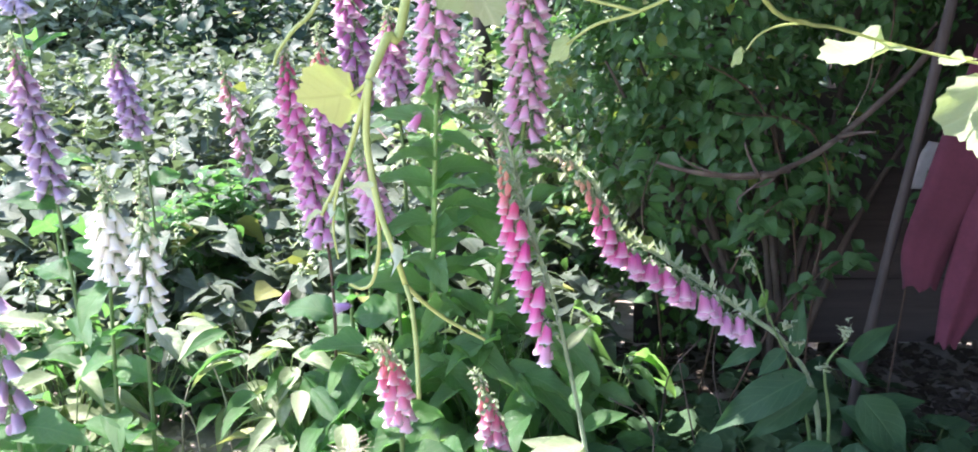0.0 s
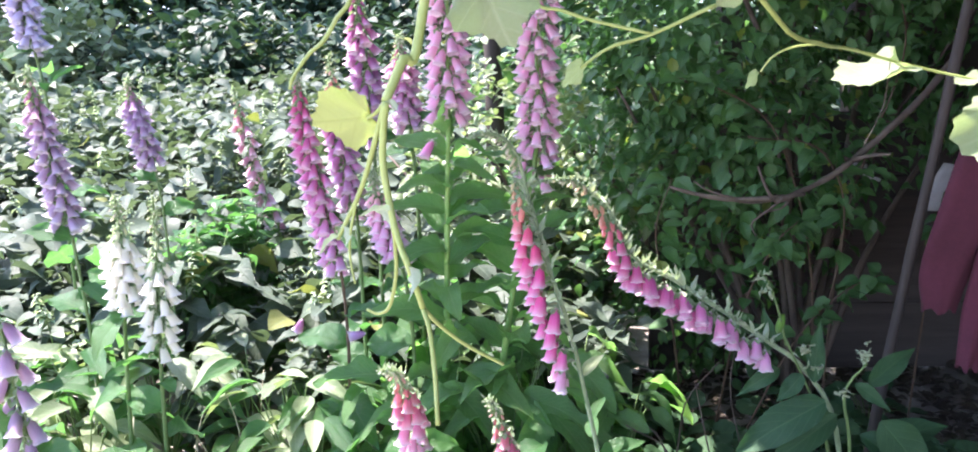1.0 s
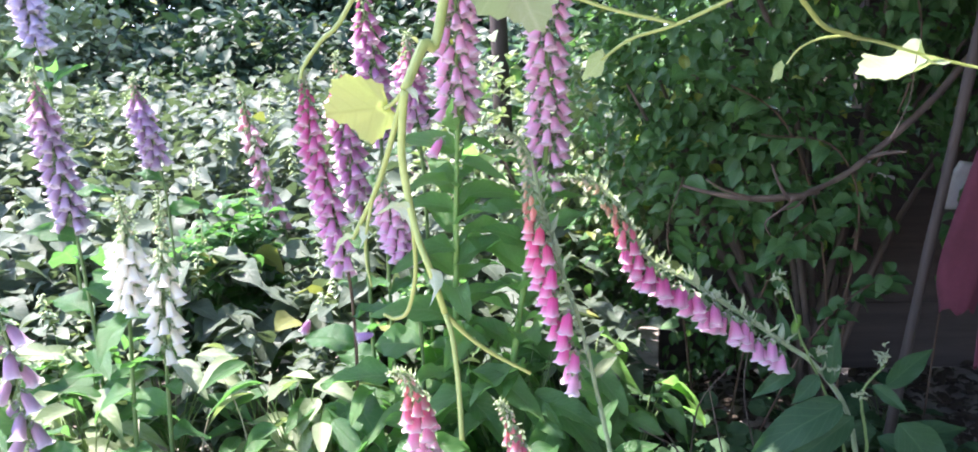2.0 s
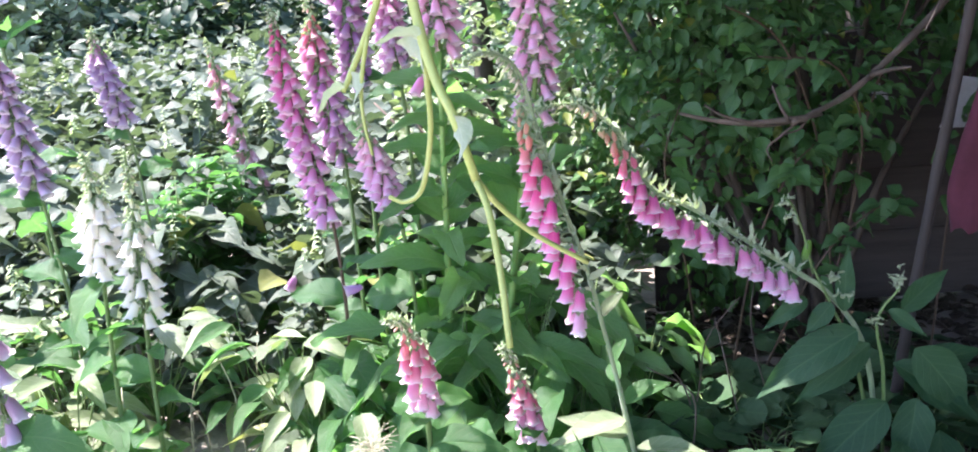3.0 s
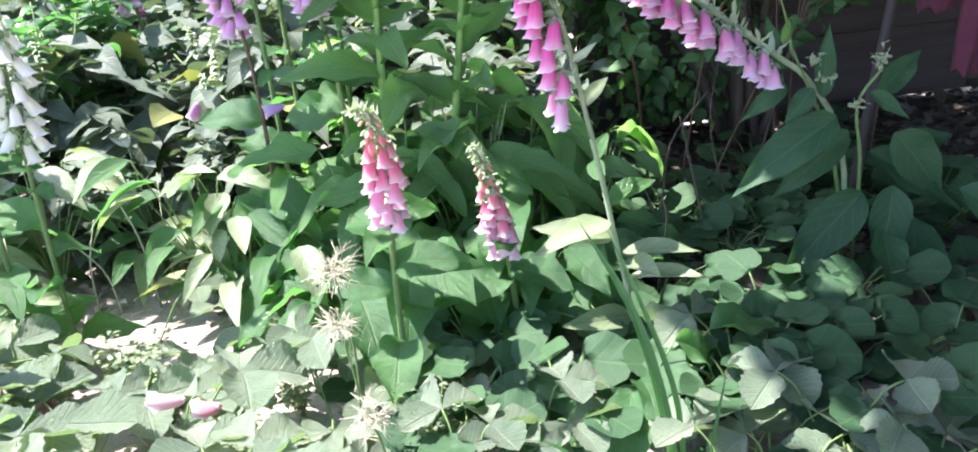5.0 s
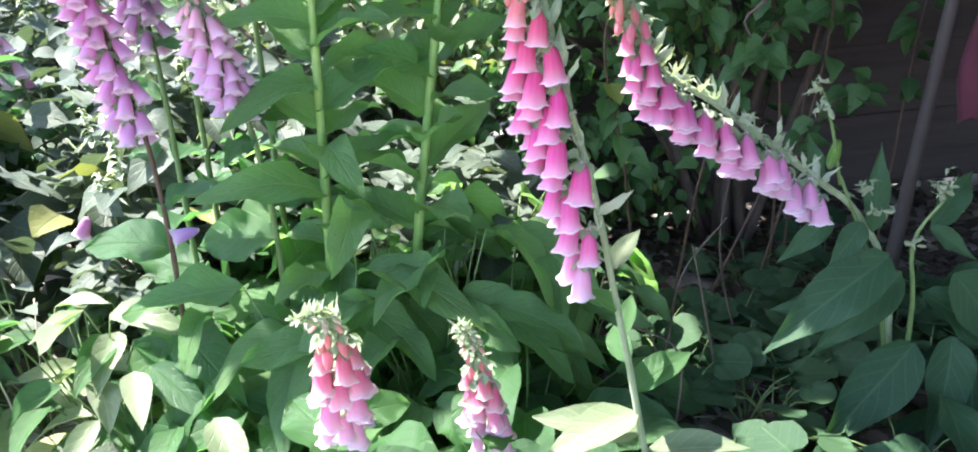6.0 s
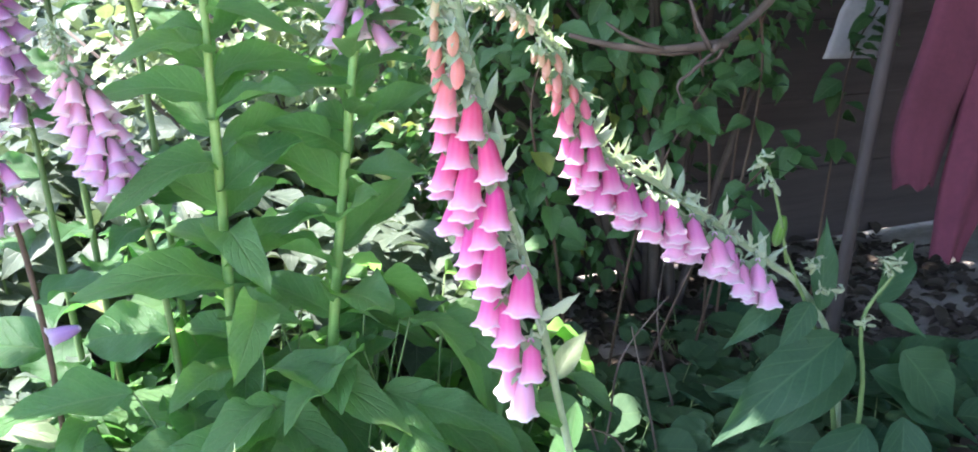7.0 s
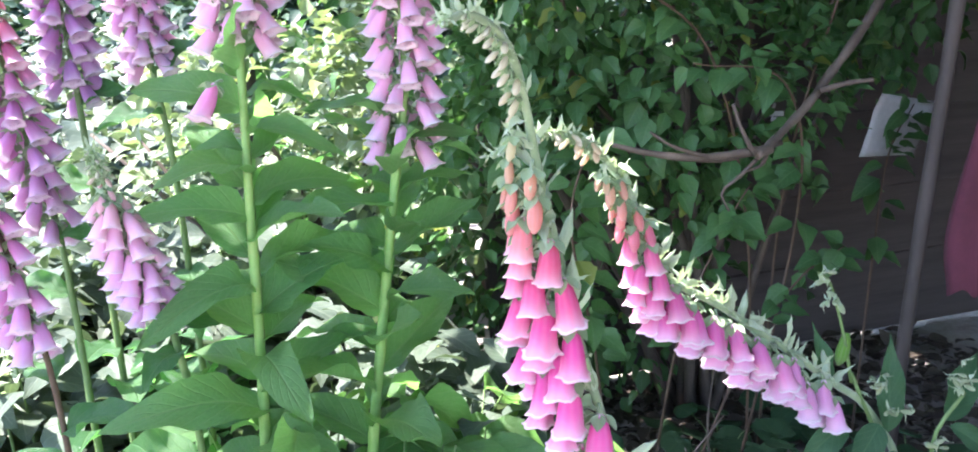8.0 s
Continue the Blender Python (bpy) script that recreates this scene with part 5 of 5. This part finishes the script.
# leafy rosettes of unflowered foxgloves and other fillers
for i, (x, y, n, ln, hi, kind) in enumerate(((-0.45, 1.88, 22, 0.10, 0.26, 1), (-0.30, 1.75, 16, 0.11, 0.15, 1), (-0.05, 1.66, 14, 0.14, 0.16, 0), (0.10, 1.62, 12, 0.13, 0.18, 0), (-0.20, 1.62, 12, 0.12, 0.12, 0), 
                                             (-0.56, 1.98, 22, 0.09, 0.24, 1), (-0.85, 1.78, 22, 0.10, 0.22, 1), (-1.0, 1.75, 20, 0.11, 0.22, 1), (-0.95, 1.55, 18, 0.10, 0.16, 1), (-0.40, 1.95, 20, 0.10, 0.22, 1), (-1.15, 1.95, 22, 0.11, 0.25, 1), (-0.75, 1.95, 22, 0.10, 0.26, 1), (-0.38, 1.80, 18, 0.10, 0.18, 1), (-0.9, 1.9, 22, 0.10, 0.28, 1), (-1.1, 1.7, 22, 0.10, 0.22, 1), (-1.05, 1.45, 18, 0.09, 0.15, 1), (-1.2, 1.6, 18, 0.1, 0.2, 1), (-0.25, 1.85, 20, 0.12, 0.22, 0), (-0.08, 1.9, 18, 0.13, 0.3, 0), (0.12, 1.85, 18, 0.12, 0.3, 0), (0.02, 1.7, 16, 0.14, 0.24, 0), (-0.82, 1.66, 20, 0.09, 0.2, 1), (-1.25, 1.8, 20, 0.1, 0.22, 1), (-0.2, 1.72, 14, 0.11, 0.16, 0), (-0.12, 1.74, 16, 0.15, 0.30, 0), (0.0, 1.72, 14, 0.15, 0.34, 0), (0.10, 1.75, 12, 0.13, 0.34, 0), (-0.08, 1.82, 14, 0.14, 0.42, 0), (0.14, 1.24, 9, 0.10, 0.12, 0), (-0.10, 1.58, 14, 0.14, 0.16, 0), (0.16, 1.72, 12, 0.13, 0.22, 0), (0.08, 1.60, 12, 0.13, 0.12, 0), (0.22, 1.80, 12, 0.12, 0.28, 0))):
    # tall clumps take the brighter lit leaf, low ones the darker copy
    stalk_leaf_plant("leaf_clump", (x, y, ground_height(x, y)), n, ln * (1, 1.15)[kind], (TALL_M if hi > 0.2 else FOX_M, SUNNY_M + LANCE_M)[kind], ("clump of wrinkled green foxglove leaves", "clump of narrow sunlit leaves")[kind], 800 + i, 0.10, hi, "leaf clumps", (0.3, 0.22)[kind])


# ---- grass blades, dry seed heads, fallen flowers ----
def blade(parent, pts, w, mat):
    line = spline(pts, 14)
    verts, faces = [], []
    for i, p in enumerate(line):
        f = i / 13
        ww = w * (1 - f ** 3) * (0.6 + 0.4 * min(1, f * 5))
        for u, z in ((-1, 0.35), (0, 0), (1, 0.35)):
            verts.append((p.x + u * ww * 0.85, p.y + u * ww * 0.2 - z * ww, p.z + u * ww * 0.15))
    for i in range(13):
        for k in range(2):
            a = i * 3 + k
            faces.append((a, a + 1, a + 4, a + 3))
    part("blade", mesh_of("blade", verts, faces, [mat], [(0.25 * (i % 3) + 0.25, i // 3 / 14) for i in range(len(verts))]), parent)


tuft = thing("grass_tuft", (0.11, 1.10, 0), "tuft of long grass blades in the sun", "grass")
for pts, w in (([(0.150, 1.10, -0.01), (0.135, 1.11, 0.12), (0.112, 1.13, 0.22), (0.070, 1.16, 0.31)], 0.0075), ([(0.155, 1.10, -0.01), (0.150, 1.11, 0.12), (0.125, 1.14, 0.22), (0.098, 1.17, 0.30)], 0.004),
               ([(0.09, 1.07, -0.01), (0.06, 1.08, 0.06), (0.02, 1.09, 0.10), (-0.02, 1.10, 0.11)], 0.0035), ([(0.16, 1.07, -0.01), (0.18, 1.08, 0.1), (0.20, 1.1, 0.15)], 0.0035)):
    blade(tuft, pts, w, FOX)


def spiky_head(place, r, n, seed, label):
    rng = random.Random(seed)
    hd = thing("spiky_seed_head", (place[0], place[1], 0), label, "seed head", "dry seed heads")
    c = Vector(place)
    sp = []
    for _ in range(n):
        d = Vector((rng.gauss(0, 1), rng.gauss(0, 1), rng.gauss(0, .8))).normalized()
        a = c + d * r * rng.uniform(0.0, 0.55)
        e = a + (d + Vector((rng.gauss(0, .8), rng.gauss(0, .8), rng.gauss(0, .8)))).normalized() * r * rng.uniform(0.3, 0.7)
        sp.append(tube([a, a.lerp(e, 0.5) + Vector((0, 0, 0.0015)), e], 0.0006, 0.0003, 4))
    v, f = merged(sp)
    part("spiky_tuft", mesh_of("spiky_tuft", v, f, [DRY_PALE]), hd)
    v, f = tube(spline([(c.x, c.y, -0.02), (c.x + 0.01, c.y, c.z * 0.5), c], 8), 0.0018, 0.0014, 6)
    part("stalk", mesh_of("stalk", v, f, [STEM]), hd)


DRY_PALE = rough_material("pale_dry", (0.38, 0.36, 0.24), (0.60, 0.58, 0.44), 60, 0.8, 0.2, 0.001)
spiky_head((-0.19, 1.30, 0.235), 0.042, 120, 1, "pale feathery dry seed head on a thin stalk")
spiky_head((-0.19, 1.26, 0.185), 0.036, 110, 2, "pale feathery dry seed head on a thin stalk")
spiky_head((-0.165, 1.18, 0.11), 0.038, 110, 3, "pale feathery dry seed head near the soil")
spiky_head((-0.117, 1.13, 0.06), 0.024, 140, 4, "small white spidery flower head")


def fallen_bell(place, turn, size, colour, label):
    fb = thing("fallen_bell", place, label, "flower", "fallen foxglove bells")
    ob = part("bell", BELLS[1], fb, Matrix.Translation(place) @ Euler([radians(a) for a in turn]).to_matrix().to_4x4() @ Matrix.Scale(size, 4))
    ob.color = (*colour, 1)


fallen_bell((-0.268, 1.787, 0.336), (5, 78, 10), 0.032, (0.56, 0.36, 0.66), "fallen lilac bell caught on a leaf")
fallen_bell((-0.285, 1.57, 0.10), (10, -15, 0), 0.046, (0.55, 0.07, 0.32), "magenta bell fallen onto low leaves")
fallen_bell((-0.345, 1.29, 0.09), (60, 20, 40), 0.038, (0.60, 0.30, 0.34), "withered pink bell lying on leaves")
fallen_bell((-0.385, 1.30, 0.10), (80, -20, 80), 0.036, (0.66, 0.45, 0.46), "faded pink bell lying on leaves")
fallen_bell((-0.58, 1.42, 0.06), (30, 40, 10), 0.04, (0.50, 0.26, 0.34), "withered bell on the soil")
fallen_bell((-0.43, 1.93, 0.33), (20, 30, 0), 0.034, (0.60, 0.32, 0.56), "fallen lilac bell among leaves")


# ---- grapevine hanging in front of the bed ----
def shoot(name, pts, r0, r1, parent, n=22, mat=None):
    v, f = tube(spline(pts, n), r0, r1, 7)
    part(name, mesh_of(name, v, f, [mat or SHOOT]), parent)


# Out of view: holds up the hanging vine and the added shading leaves
pergola = thing("pergola", (0.9, 0.55, 0), "unseen wooden pergola carrying the grapevine and its shading leaves", "pergola")
part("beam", bm_mesh("beam", box(-1.6, 2.34, 0.52, 0.58, 1.62, 1.70), POLE), pergola)
part("beam", bm_mesh("beam", box(-0.30, 2.34, 3.14, 3.20, 1.62, 1.70), POLE), pergola)
part("beam", bm_mesh("beam", box(0.3, 2.34, -2.10, -2.04, 1.62, 1.70), POLE), pergola)
for x, y in ((0.38, -2.07), (2.30, -2.07), (-1.55, 0.55), (2.30, 0.55), (0.75, 3.17), (2.30, 3.17)):
    part("post", bm_mesh("post", box(x - 0.04, x + 0.04, y - 0.04, y + 0.04, -0.1, 1.62), POLE), pergola)
for x in (-0.28, 0.4, 1.05, 1.7, 2.3):
    part("joist", bm_mesh("joist", box(x - 0.025, x + 0.025, -0.4 if x < 0.3 else -2.2, 3.25, 1.70, 1.76), POLE), pergola)
# west edge of the leaves, band by band towards the back, shaped for shade
EDGE_Y = (1.24, 1.39, 1.53, 1.83, 1.96, 2.19, 2.40, 2.69)
EDGE_X = (-0.50, -0.62, -0.56, -0.31, -1.08, -0.38, -0.50, 0.06, 0.12)
# Unseen leaf roof, added to shade the right side and block sky light
shade_vine = thing("vine_canopy", (0.9, 0.9, 1.76), "unseen grapevine leaves over the pergola, shaped to cast shade", "vine")
rng = random.Random(61)
poses = []
for i in range(12500):
    y = rng.uniform(-0.2, 3.2) if i < 9000 else rng.uniform(-2.2, -0.2)
    edge = 0.3 if y < -0.2 else float(EDGE_X[np.searchsorted(EDGE_Y, y)])
    x = edge + 0.03 * noise.noise((y * 5, 0.2, 3.0)) + (2.9 - edge) * rng.random() ** 1.15
    # gap left so that sun reaches the vine leaves below
    if -0.32 < x < 0.22 and 1.02 < y < 1.36:
        continue
    # thinned at the back to let sun flecks onto the shrub
    if y > 2.5 and (x < 0.8 or x < 1.25 and y < 2.95) and rng.random() < 0.62:
        continue
    poses.append(turned((x, y, 1.77 + rng.uniform(0, 0.13)), (rng.uniform(-1, 1), rng.uniform(-1, 1), rng.uniform(-.5, .1)), (rng.uniform(-.4, .4), rng.uniform(-.4, .4), 1), rng.uniform(0.07, 0.105)))
tagged(part("foliage", cloud("foliage", [round_leaf(16, 2, 5, 0.2, 0.12, 0.6, 0.03, seed=k) for k in range(2)], poses, [SHRUB]), shade_vine), kind="stuff")
for k in range(7):
    y = -0.2 + 0.45 * k
    v, f = tube(spline([(2.3, y, 1.78), (1.4, y + rng.uniform(-.1, .1), 1.80), (0.4, y + rng.uniform(-.1, .1), 1.79), (-0.25, y + rng.uniform(-.1, .1), 1.80)], 16), 0.008, 0.003, 6)
    part("cane", mesh_of("cane", v, f, [BARK]), shade_vine)
vine = thing("grapevine", (0.02, 0.47, 1.6), "young grapevine shoot hanging down with curling tendrils", "vine")
shoot("shoot", [(0.04, 0.54, 1.66), (0.045, 0.45, 1.3), (0.035, 0.435, 0.95), (0.0162, 0.43, 0.812), (0.0094, 0.425, 0.798), (0.0033, 0.419, 0.783)], 0.0022, 0.0018, vine, 34)
shoot("shoot", [(0.0033, 0.419, 0.783), (0.0016, 0.421, 0.771), (0.001, 0.422, 0.759), (0.0032, 0.422, 0.7425), (0.0062, 0.419, 0.731), (0.0102, 0.415, 0.7215), (0.0143, 0.42, 0.705)], 0.0015, 0.0012, vine, 28)
shoot("tendril", [(0.0143, 0.42, 0.705), (0.0171, 0.415, 0.6975), (0.0191, 0.41, 0.682), (0.0202, 0.404, 0.6645)], 0.0010, 0.0009, vine)
shoot("tendril", [(0.0143, 0.42, 0.705), (0.0205, 0.428, 0.6955), (0.0297, 0.435, 0.686), (0.0437, 0.4434, 0.6755)], 0.0010, 0.0007, vine)
shoot("tendril", [(0.0032, 0.422, 0.7425), (0.003, 0.43, 0.729), (0.002, 0.437, 0.7155), (-0.0023, 0.445, 0.7005), (-0.008, 0.45, 0.696), (-0.0131, 0.452, 0.6975)], 0.0009, 0.0007, vine, 26)
shoot("shoot", [(0.0033, 0.419, 0.783), (-0.0023, 0.425, 0.768), (-0.0073, 0.43, 0.755), (-0.0119, 0.433, 0.745), (-0.0179, 0.436, 0.7345), (-0.0206, 0.436, 0.7295)], 0.0012, 0.0008, vine)
shoot("tendril", [(-0.0119, 0.433, 0.745), (-0.0150, 0.434, 0.732), (-0.0155, 0.434, 0.722), (-0.014, 0.434, 0.712)], 0.0007, 0.0004, vine)
shoot("petiole", [(0.0033, 0.419, 0.783), (-0.0015, 0.426, 0.779), (-0.0055, 0.430, 0.777)], 0.0009, 0.0007, vine)
shoot("shoot", [(0.045, 0.45, 1.1), (-0.005, 0.46, 0.86), (-0.0233, 0.46, 0.815), (-0.0342, 0.46, 0.803), (-0.0411, 0.46, 0.794), (-0.0427, 0.46, 0.789)], 0.0012, 0.0007, vine, 30)
part("leaf", stock("leaf", GRAPE_T[:1], BACKLIT_LEAF)[0], vine, turned((-0.004, 0.430, 0.7775), (-0.95, 0.25, -0.12), (-0.25, 0.80, 0.55), 0.0265), "yellow-green young vine leaf, backlit glow in its colour")
part("leaf", GRAPE_M[2], vine, turned((0.038, 0.43, 0.832), (0.3, 0.1, -0.95), (0.1, 0.75, 0.6), 0.033), "pale green vine leaf")
for p, al, s in (((0.0102, 0.414, 0.7225), (0.45, 0.0, -0.9), 0.013), ((0.0035, 0.421, 0.742), (-0.8, 0.0, 0.4), 0.012), ((-0.0179, 0.435, 0.735), (0.5, 0, -0.9), 0.010), ((-0.020, 0.435, 0.731), (-0.9, 0, -0.2), 0.010), ((0.0033, 0.418, 0.783), (0.9, 0, -0.3), 0.009), ((-0.0043, 0.429, 0.7416), (0.9, 0, -0.35), 0.013)):
    part("young_leaf", BRACT_M[1], vine, turned(p, al, (0.1, 0.6, 0.7), s, 1.2))

arm = thing("grapevine", (0.6, 0.8, 1.5), "long vine shoot with white-lit leaves reaching sideways", "vine")
shoot("shoot", [(0.02, 0.55, 1.66), (0.10, 0.58, 1.2), (0.167, 0.62, 0.90), (0.224, 0.7, 0.83), (0.283, 0.8, 0.820), (0.350, 0.92, 0.821), (0.434, 0.985, 0.806), (0.513, 0.985, 0.788), (0.63, 0.985, 0.77), (0.76, 0.98, 0.77)], 0.002, 0.0012, arm, 46)
shoot("shoot", [(0.02, 0.56, 1.64), (0.03, 0.62, 1.0), (0.055, 0.69, 0.862), (0.084, 0.70, 0.840), (0.14, 0.70, 0.824)], 0.0016, 0.0012, arm, 30)
shoot("shoot", [(0.182, 0.70, 0.842), (0.14, 0.70, 0.824), (0.112, 0.70, 0.816), (0.092, 0.70, 0.803)], 0.0013, 0.0010, arm)
shoot("tendril", [(0.283, 0.8, 0.820), (0.262, 0.8, 0.818), (0.247, 0.8, 0.811), (0.238, 0.8, 0.800)], 0.0010, 0.0007, arm)
shoot("tendril", [(0.408, 0.978, 0.811), (0.405, 0.98, 0.774), (0.397, 0.98, 0.752), (0.386, 0.98, 0.730)], 0.0006, 0.0005, arm, mat=POLE)
part("leaf", GRAPE_M[1], arm, turned((0.421, 0.98, 0.806), (-0.85, -0.1, -0.25), (-0.50, -0.35, 0.80), 0.071), "white-lit vine leaf hanging on the shoot")
part("leaf", GRAPE_M[2], arm, turned((0.535, 0.985, 0.775), (-0.2, -0.3, -0.9), (-0.5, -0.3, 0.7), 0.088), "large vine leaf at the shoot")
part("leaf", GRAPE_M[1], arm, turned((0.50, 0.985, 0.793), (-0.7, -0.2, -0.2), (0, -0.2, 0.95), 0.032))
part("leaf", GRAPE_M[0], arm, turned((0.095, 0.70, 0.806), (-0.6, 0.0, -0.7), (0.1, 0.3, 0.9), 0.022))
part("leaf", GRAPE_M[0], arm, turned((0.182, 0.70, 0.842), (0.8, 0.1, 0.2), (0, 0.3, 0.9), 0.03))
part("leaf", GRAPE_M[0], arm, turned((0.236, 0.8, 0.800), (-0.5, 0.0, -0.8), (0.1, 0.3, 0.9), 0.016))

# hanging ivy-like leaves of the shrub that stand out singly
ivy = thing("climbing_plant", (0.55, 1.95, 0), "leafy creeper with pointed green leaves in front of the shrub", "creeper")
rng = random.Random(44)
for pts in ([(0.45, 2.0, -0.02), (0.50, 1.96, 0.3), (0.56, 1.92, 0.47), (0.62, 1.95, 0.52)], [(0.50, 2.0, -0.02), (0.62, 1.97, 0.25), (0.72, 1.97, 0.36), (0.80, 1.97, 0.40)],
            [(0.7, 2.1, -0.02), (0.68, 2.05, 0.4), (0.58, 1.98, 0.70), (0.44, 1.92, 0.80), (0.36, 1.9, 0.82)], [(0.72, 2.1, -0.02), (0.75, 2.05, 0.5), (0.85, 2.02, 0.85), (0.80, 1.95, 1.02)], [(0.4, 2.0, -0.02), (0.36, 1.95, 0.3), (0.32, 1.92, 0.5), (0.35, 1.9, 0.62)],
            [(0.60, 2.0, -0.02), (0.72, 1.98, 0.45), (0.66, 1.92, 0.66), (0.50, 1.9, 0.70)], [(0.92, 2.1, -0.02), (0.95, 2.08, 0.35), (0.98, 2.08, 0.52), (1.05, 2.1, 0.60)]):
    line = spline(pts, 22)
    v, f = tube(line, 0.0028, 0.0012, 6)
    part("stem", mesh_of("stem", v, f, [BROWN_STEM]), ivy)
    for i in range(7, 22):
        for k in range(1 + i % 2):
            b = rng.uniform(0, 6.28)
            d = Vector((math.cos(b), math.sin(b) * 0.6 - 0.3, rng.uniform(-.5, .3)))
            part("leaf", SHRUB_M[rng.randrange(3)], ivy, turned(line[i] + d * 0.012, d, (rng.uniform(-.4, .4), -0.6, 0.8), rng.uniform(0.036, 0.062)))

# thin dry twigs in the dark under the arch
twigs = thing("dry_twigs", (0.33, 1.72, 0), "thin bare twigs under the arched spike", "twigs")
for pts in ([(0.30, 1.72, -0.02), (0.33, 1.71, 0.12), (0.345, 1.70, 0.22), (0.40, 1.68, 0.30)], [(0.34, 1.72, -0.02), (0.30, 1.70, 0.14), (0.24, 1.68, 0.20)], [(0.42, 1.72, -0.02), (0.38, 1.7, 0.16), (0.36, 1.7, 0.26)], [(0.28, 1.6, -0.02), (0.30, 1.6, 0.15), (0.22, 1.58, 0.22)], [(0.5, 1.8, -0.02), (0.45, 1.8, 0.2), (0.47, 1.8, 0.35)]):
    v, f = tube(spline(pts, 12), 0.0022, 0.001, 5, 0.2, random.Random(1))
    part("twig", mesh_of("twig", v, f, [BARK]), twigs)

# pale dry stalks standing at the sunny edge
rng = random.Random(71)
for k in range(22):
    x, y = rng.uniform(-1.05, -0.52), rng.uniform(1.38, 1.98)
    h, a = rng.uniform(0.06, 0.26), rng.uniform(0, 6.28)
    st = thing("dry_stalk", (x, y, 0), "thin straw-coloured dead stalk standing in the bed", "stalk", "dry stalks")
    v, f = tube(spline([(x, y, -0.02), (x + 0.01 * math.cos(a), y + 0.01 * math.sin(a), h * 0.5), (x + 0.05 * math.cos(a), y + 0.05 * math.sin(a), h)], 8), 0.0019, 0.0010, 5, 0.1, rng)
    part("stalk", mesh_of("stalk", v, f, [DRY_PALE]), st)

# ---- litter on the soil ----
rng = random.Random(8)
poses = []
for i in range(1300):
    x, y = rng.uniform(-1.2, 0.3), rng.uniform(0.7, 2.3)
    poses.append(turned((x, y, ground_height(x, y) + rng.uniform(0.002, 0.012)), (rng.uniform(-1, 1), rng.uniform(-1, 1), rng.uniform(-.15, .25)), (rng.uniform(-.4, .4), rng.uniform(-.4, .4), 1), rng.uniform(0.012, 0.038)))
tagged(new("leaf_litter", cloud("leaf_litter", SMALL_T, poses, [DRY])), "scattered dry leaf scraps on the soil", "litter", kind="stuff")
# shade of the right-hand soil, built as a layer of dark scraps
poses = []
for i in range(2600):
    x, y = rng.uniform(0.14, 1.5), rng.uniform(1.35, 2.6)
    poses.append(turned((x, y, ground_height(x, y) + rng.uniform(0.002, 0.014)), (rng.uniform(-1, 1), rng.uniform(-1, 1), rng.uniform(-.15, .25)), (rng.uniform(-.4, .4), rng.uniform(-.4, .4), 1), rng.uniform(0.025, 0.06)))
tagged(new("leaf_mould", cloud("leaf_mould", SMALL_T, poses, [SHADE_LITTER])), "added dark leaf scraps standing in for shade on the soil", "litter", kind="stuff")
bits = []
for i in range(260):
    x, y = rng.uniform(-1.2, 0.6), rng.uniform(0.7, 2.3)
    p, a = Vector((x, y, ground_height(x, y) + 0.004)), rng.uniform(0, 6.28)
    d = Vector((math.cos(a), math.sin(a), rng.uniform(-.05, .12))) * rng.uniform(0.015, 0.05)
    bits.append(tube([p - d, p + Vector((0, 0, 0.003)), p + d], 0.0014, 0.0008, 5))
v, f = merged(bits)
tagged(new("straw_bits", mesh_of("straw_bits", v, f, [DRY_PALE])), "bits of pale straw and twig on the soil", "litter", kind="stuff")
V, F = [], []
for i in range(420):
    x, y, s = rng.uniform(-1.2, 0.6), rng.uniform(0.7, 2.3), rng.uniform(0.003, 0.011)
    k = len(V)
    for a in range(3):
        for b in range(6):
            r = s * (1.0, 0.95, 0.45)[a] * rng.uniform(0.8, 1.15)
            V.append((x + r * math.cos(b * 1.047), y + r * math.sin(b * 1.047), ground_height(x, y) + s * (-0.3, 0.3, 0.75)[a]))
    F += [(k + a * 6 + b, k + a * 6 + (b + 1) % 6, k + a * 6 + 6 + (b + 1) % 6, k + a * 6 + 6 + b) for a in range(2) for b in range(6)] + [tuple(k + 12 + b for b in range(6))]
tagged(new("pebbles", mesh_of("pebbles", V, F, [STONE])), "small grey pebbles and clods on the soil", "pebbles", kind="stuff")
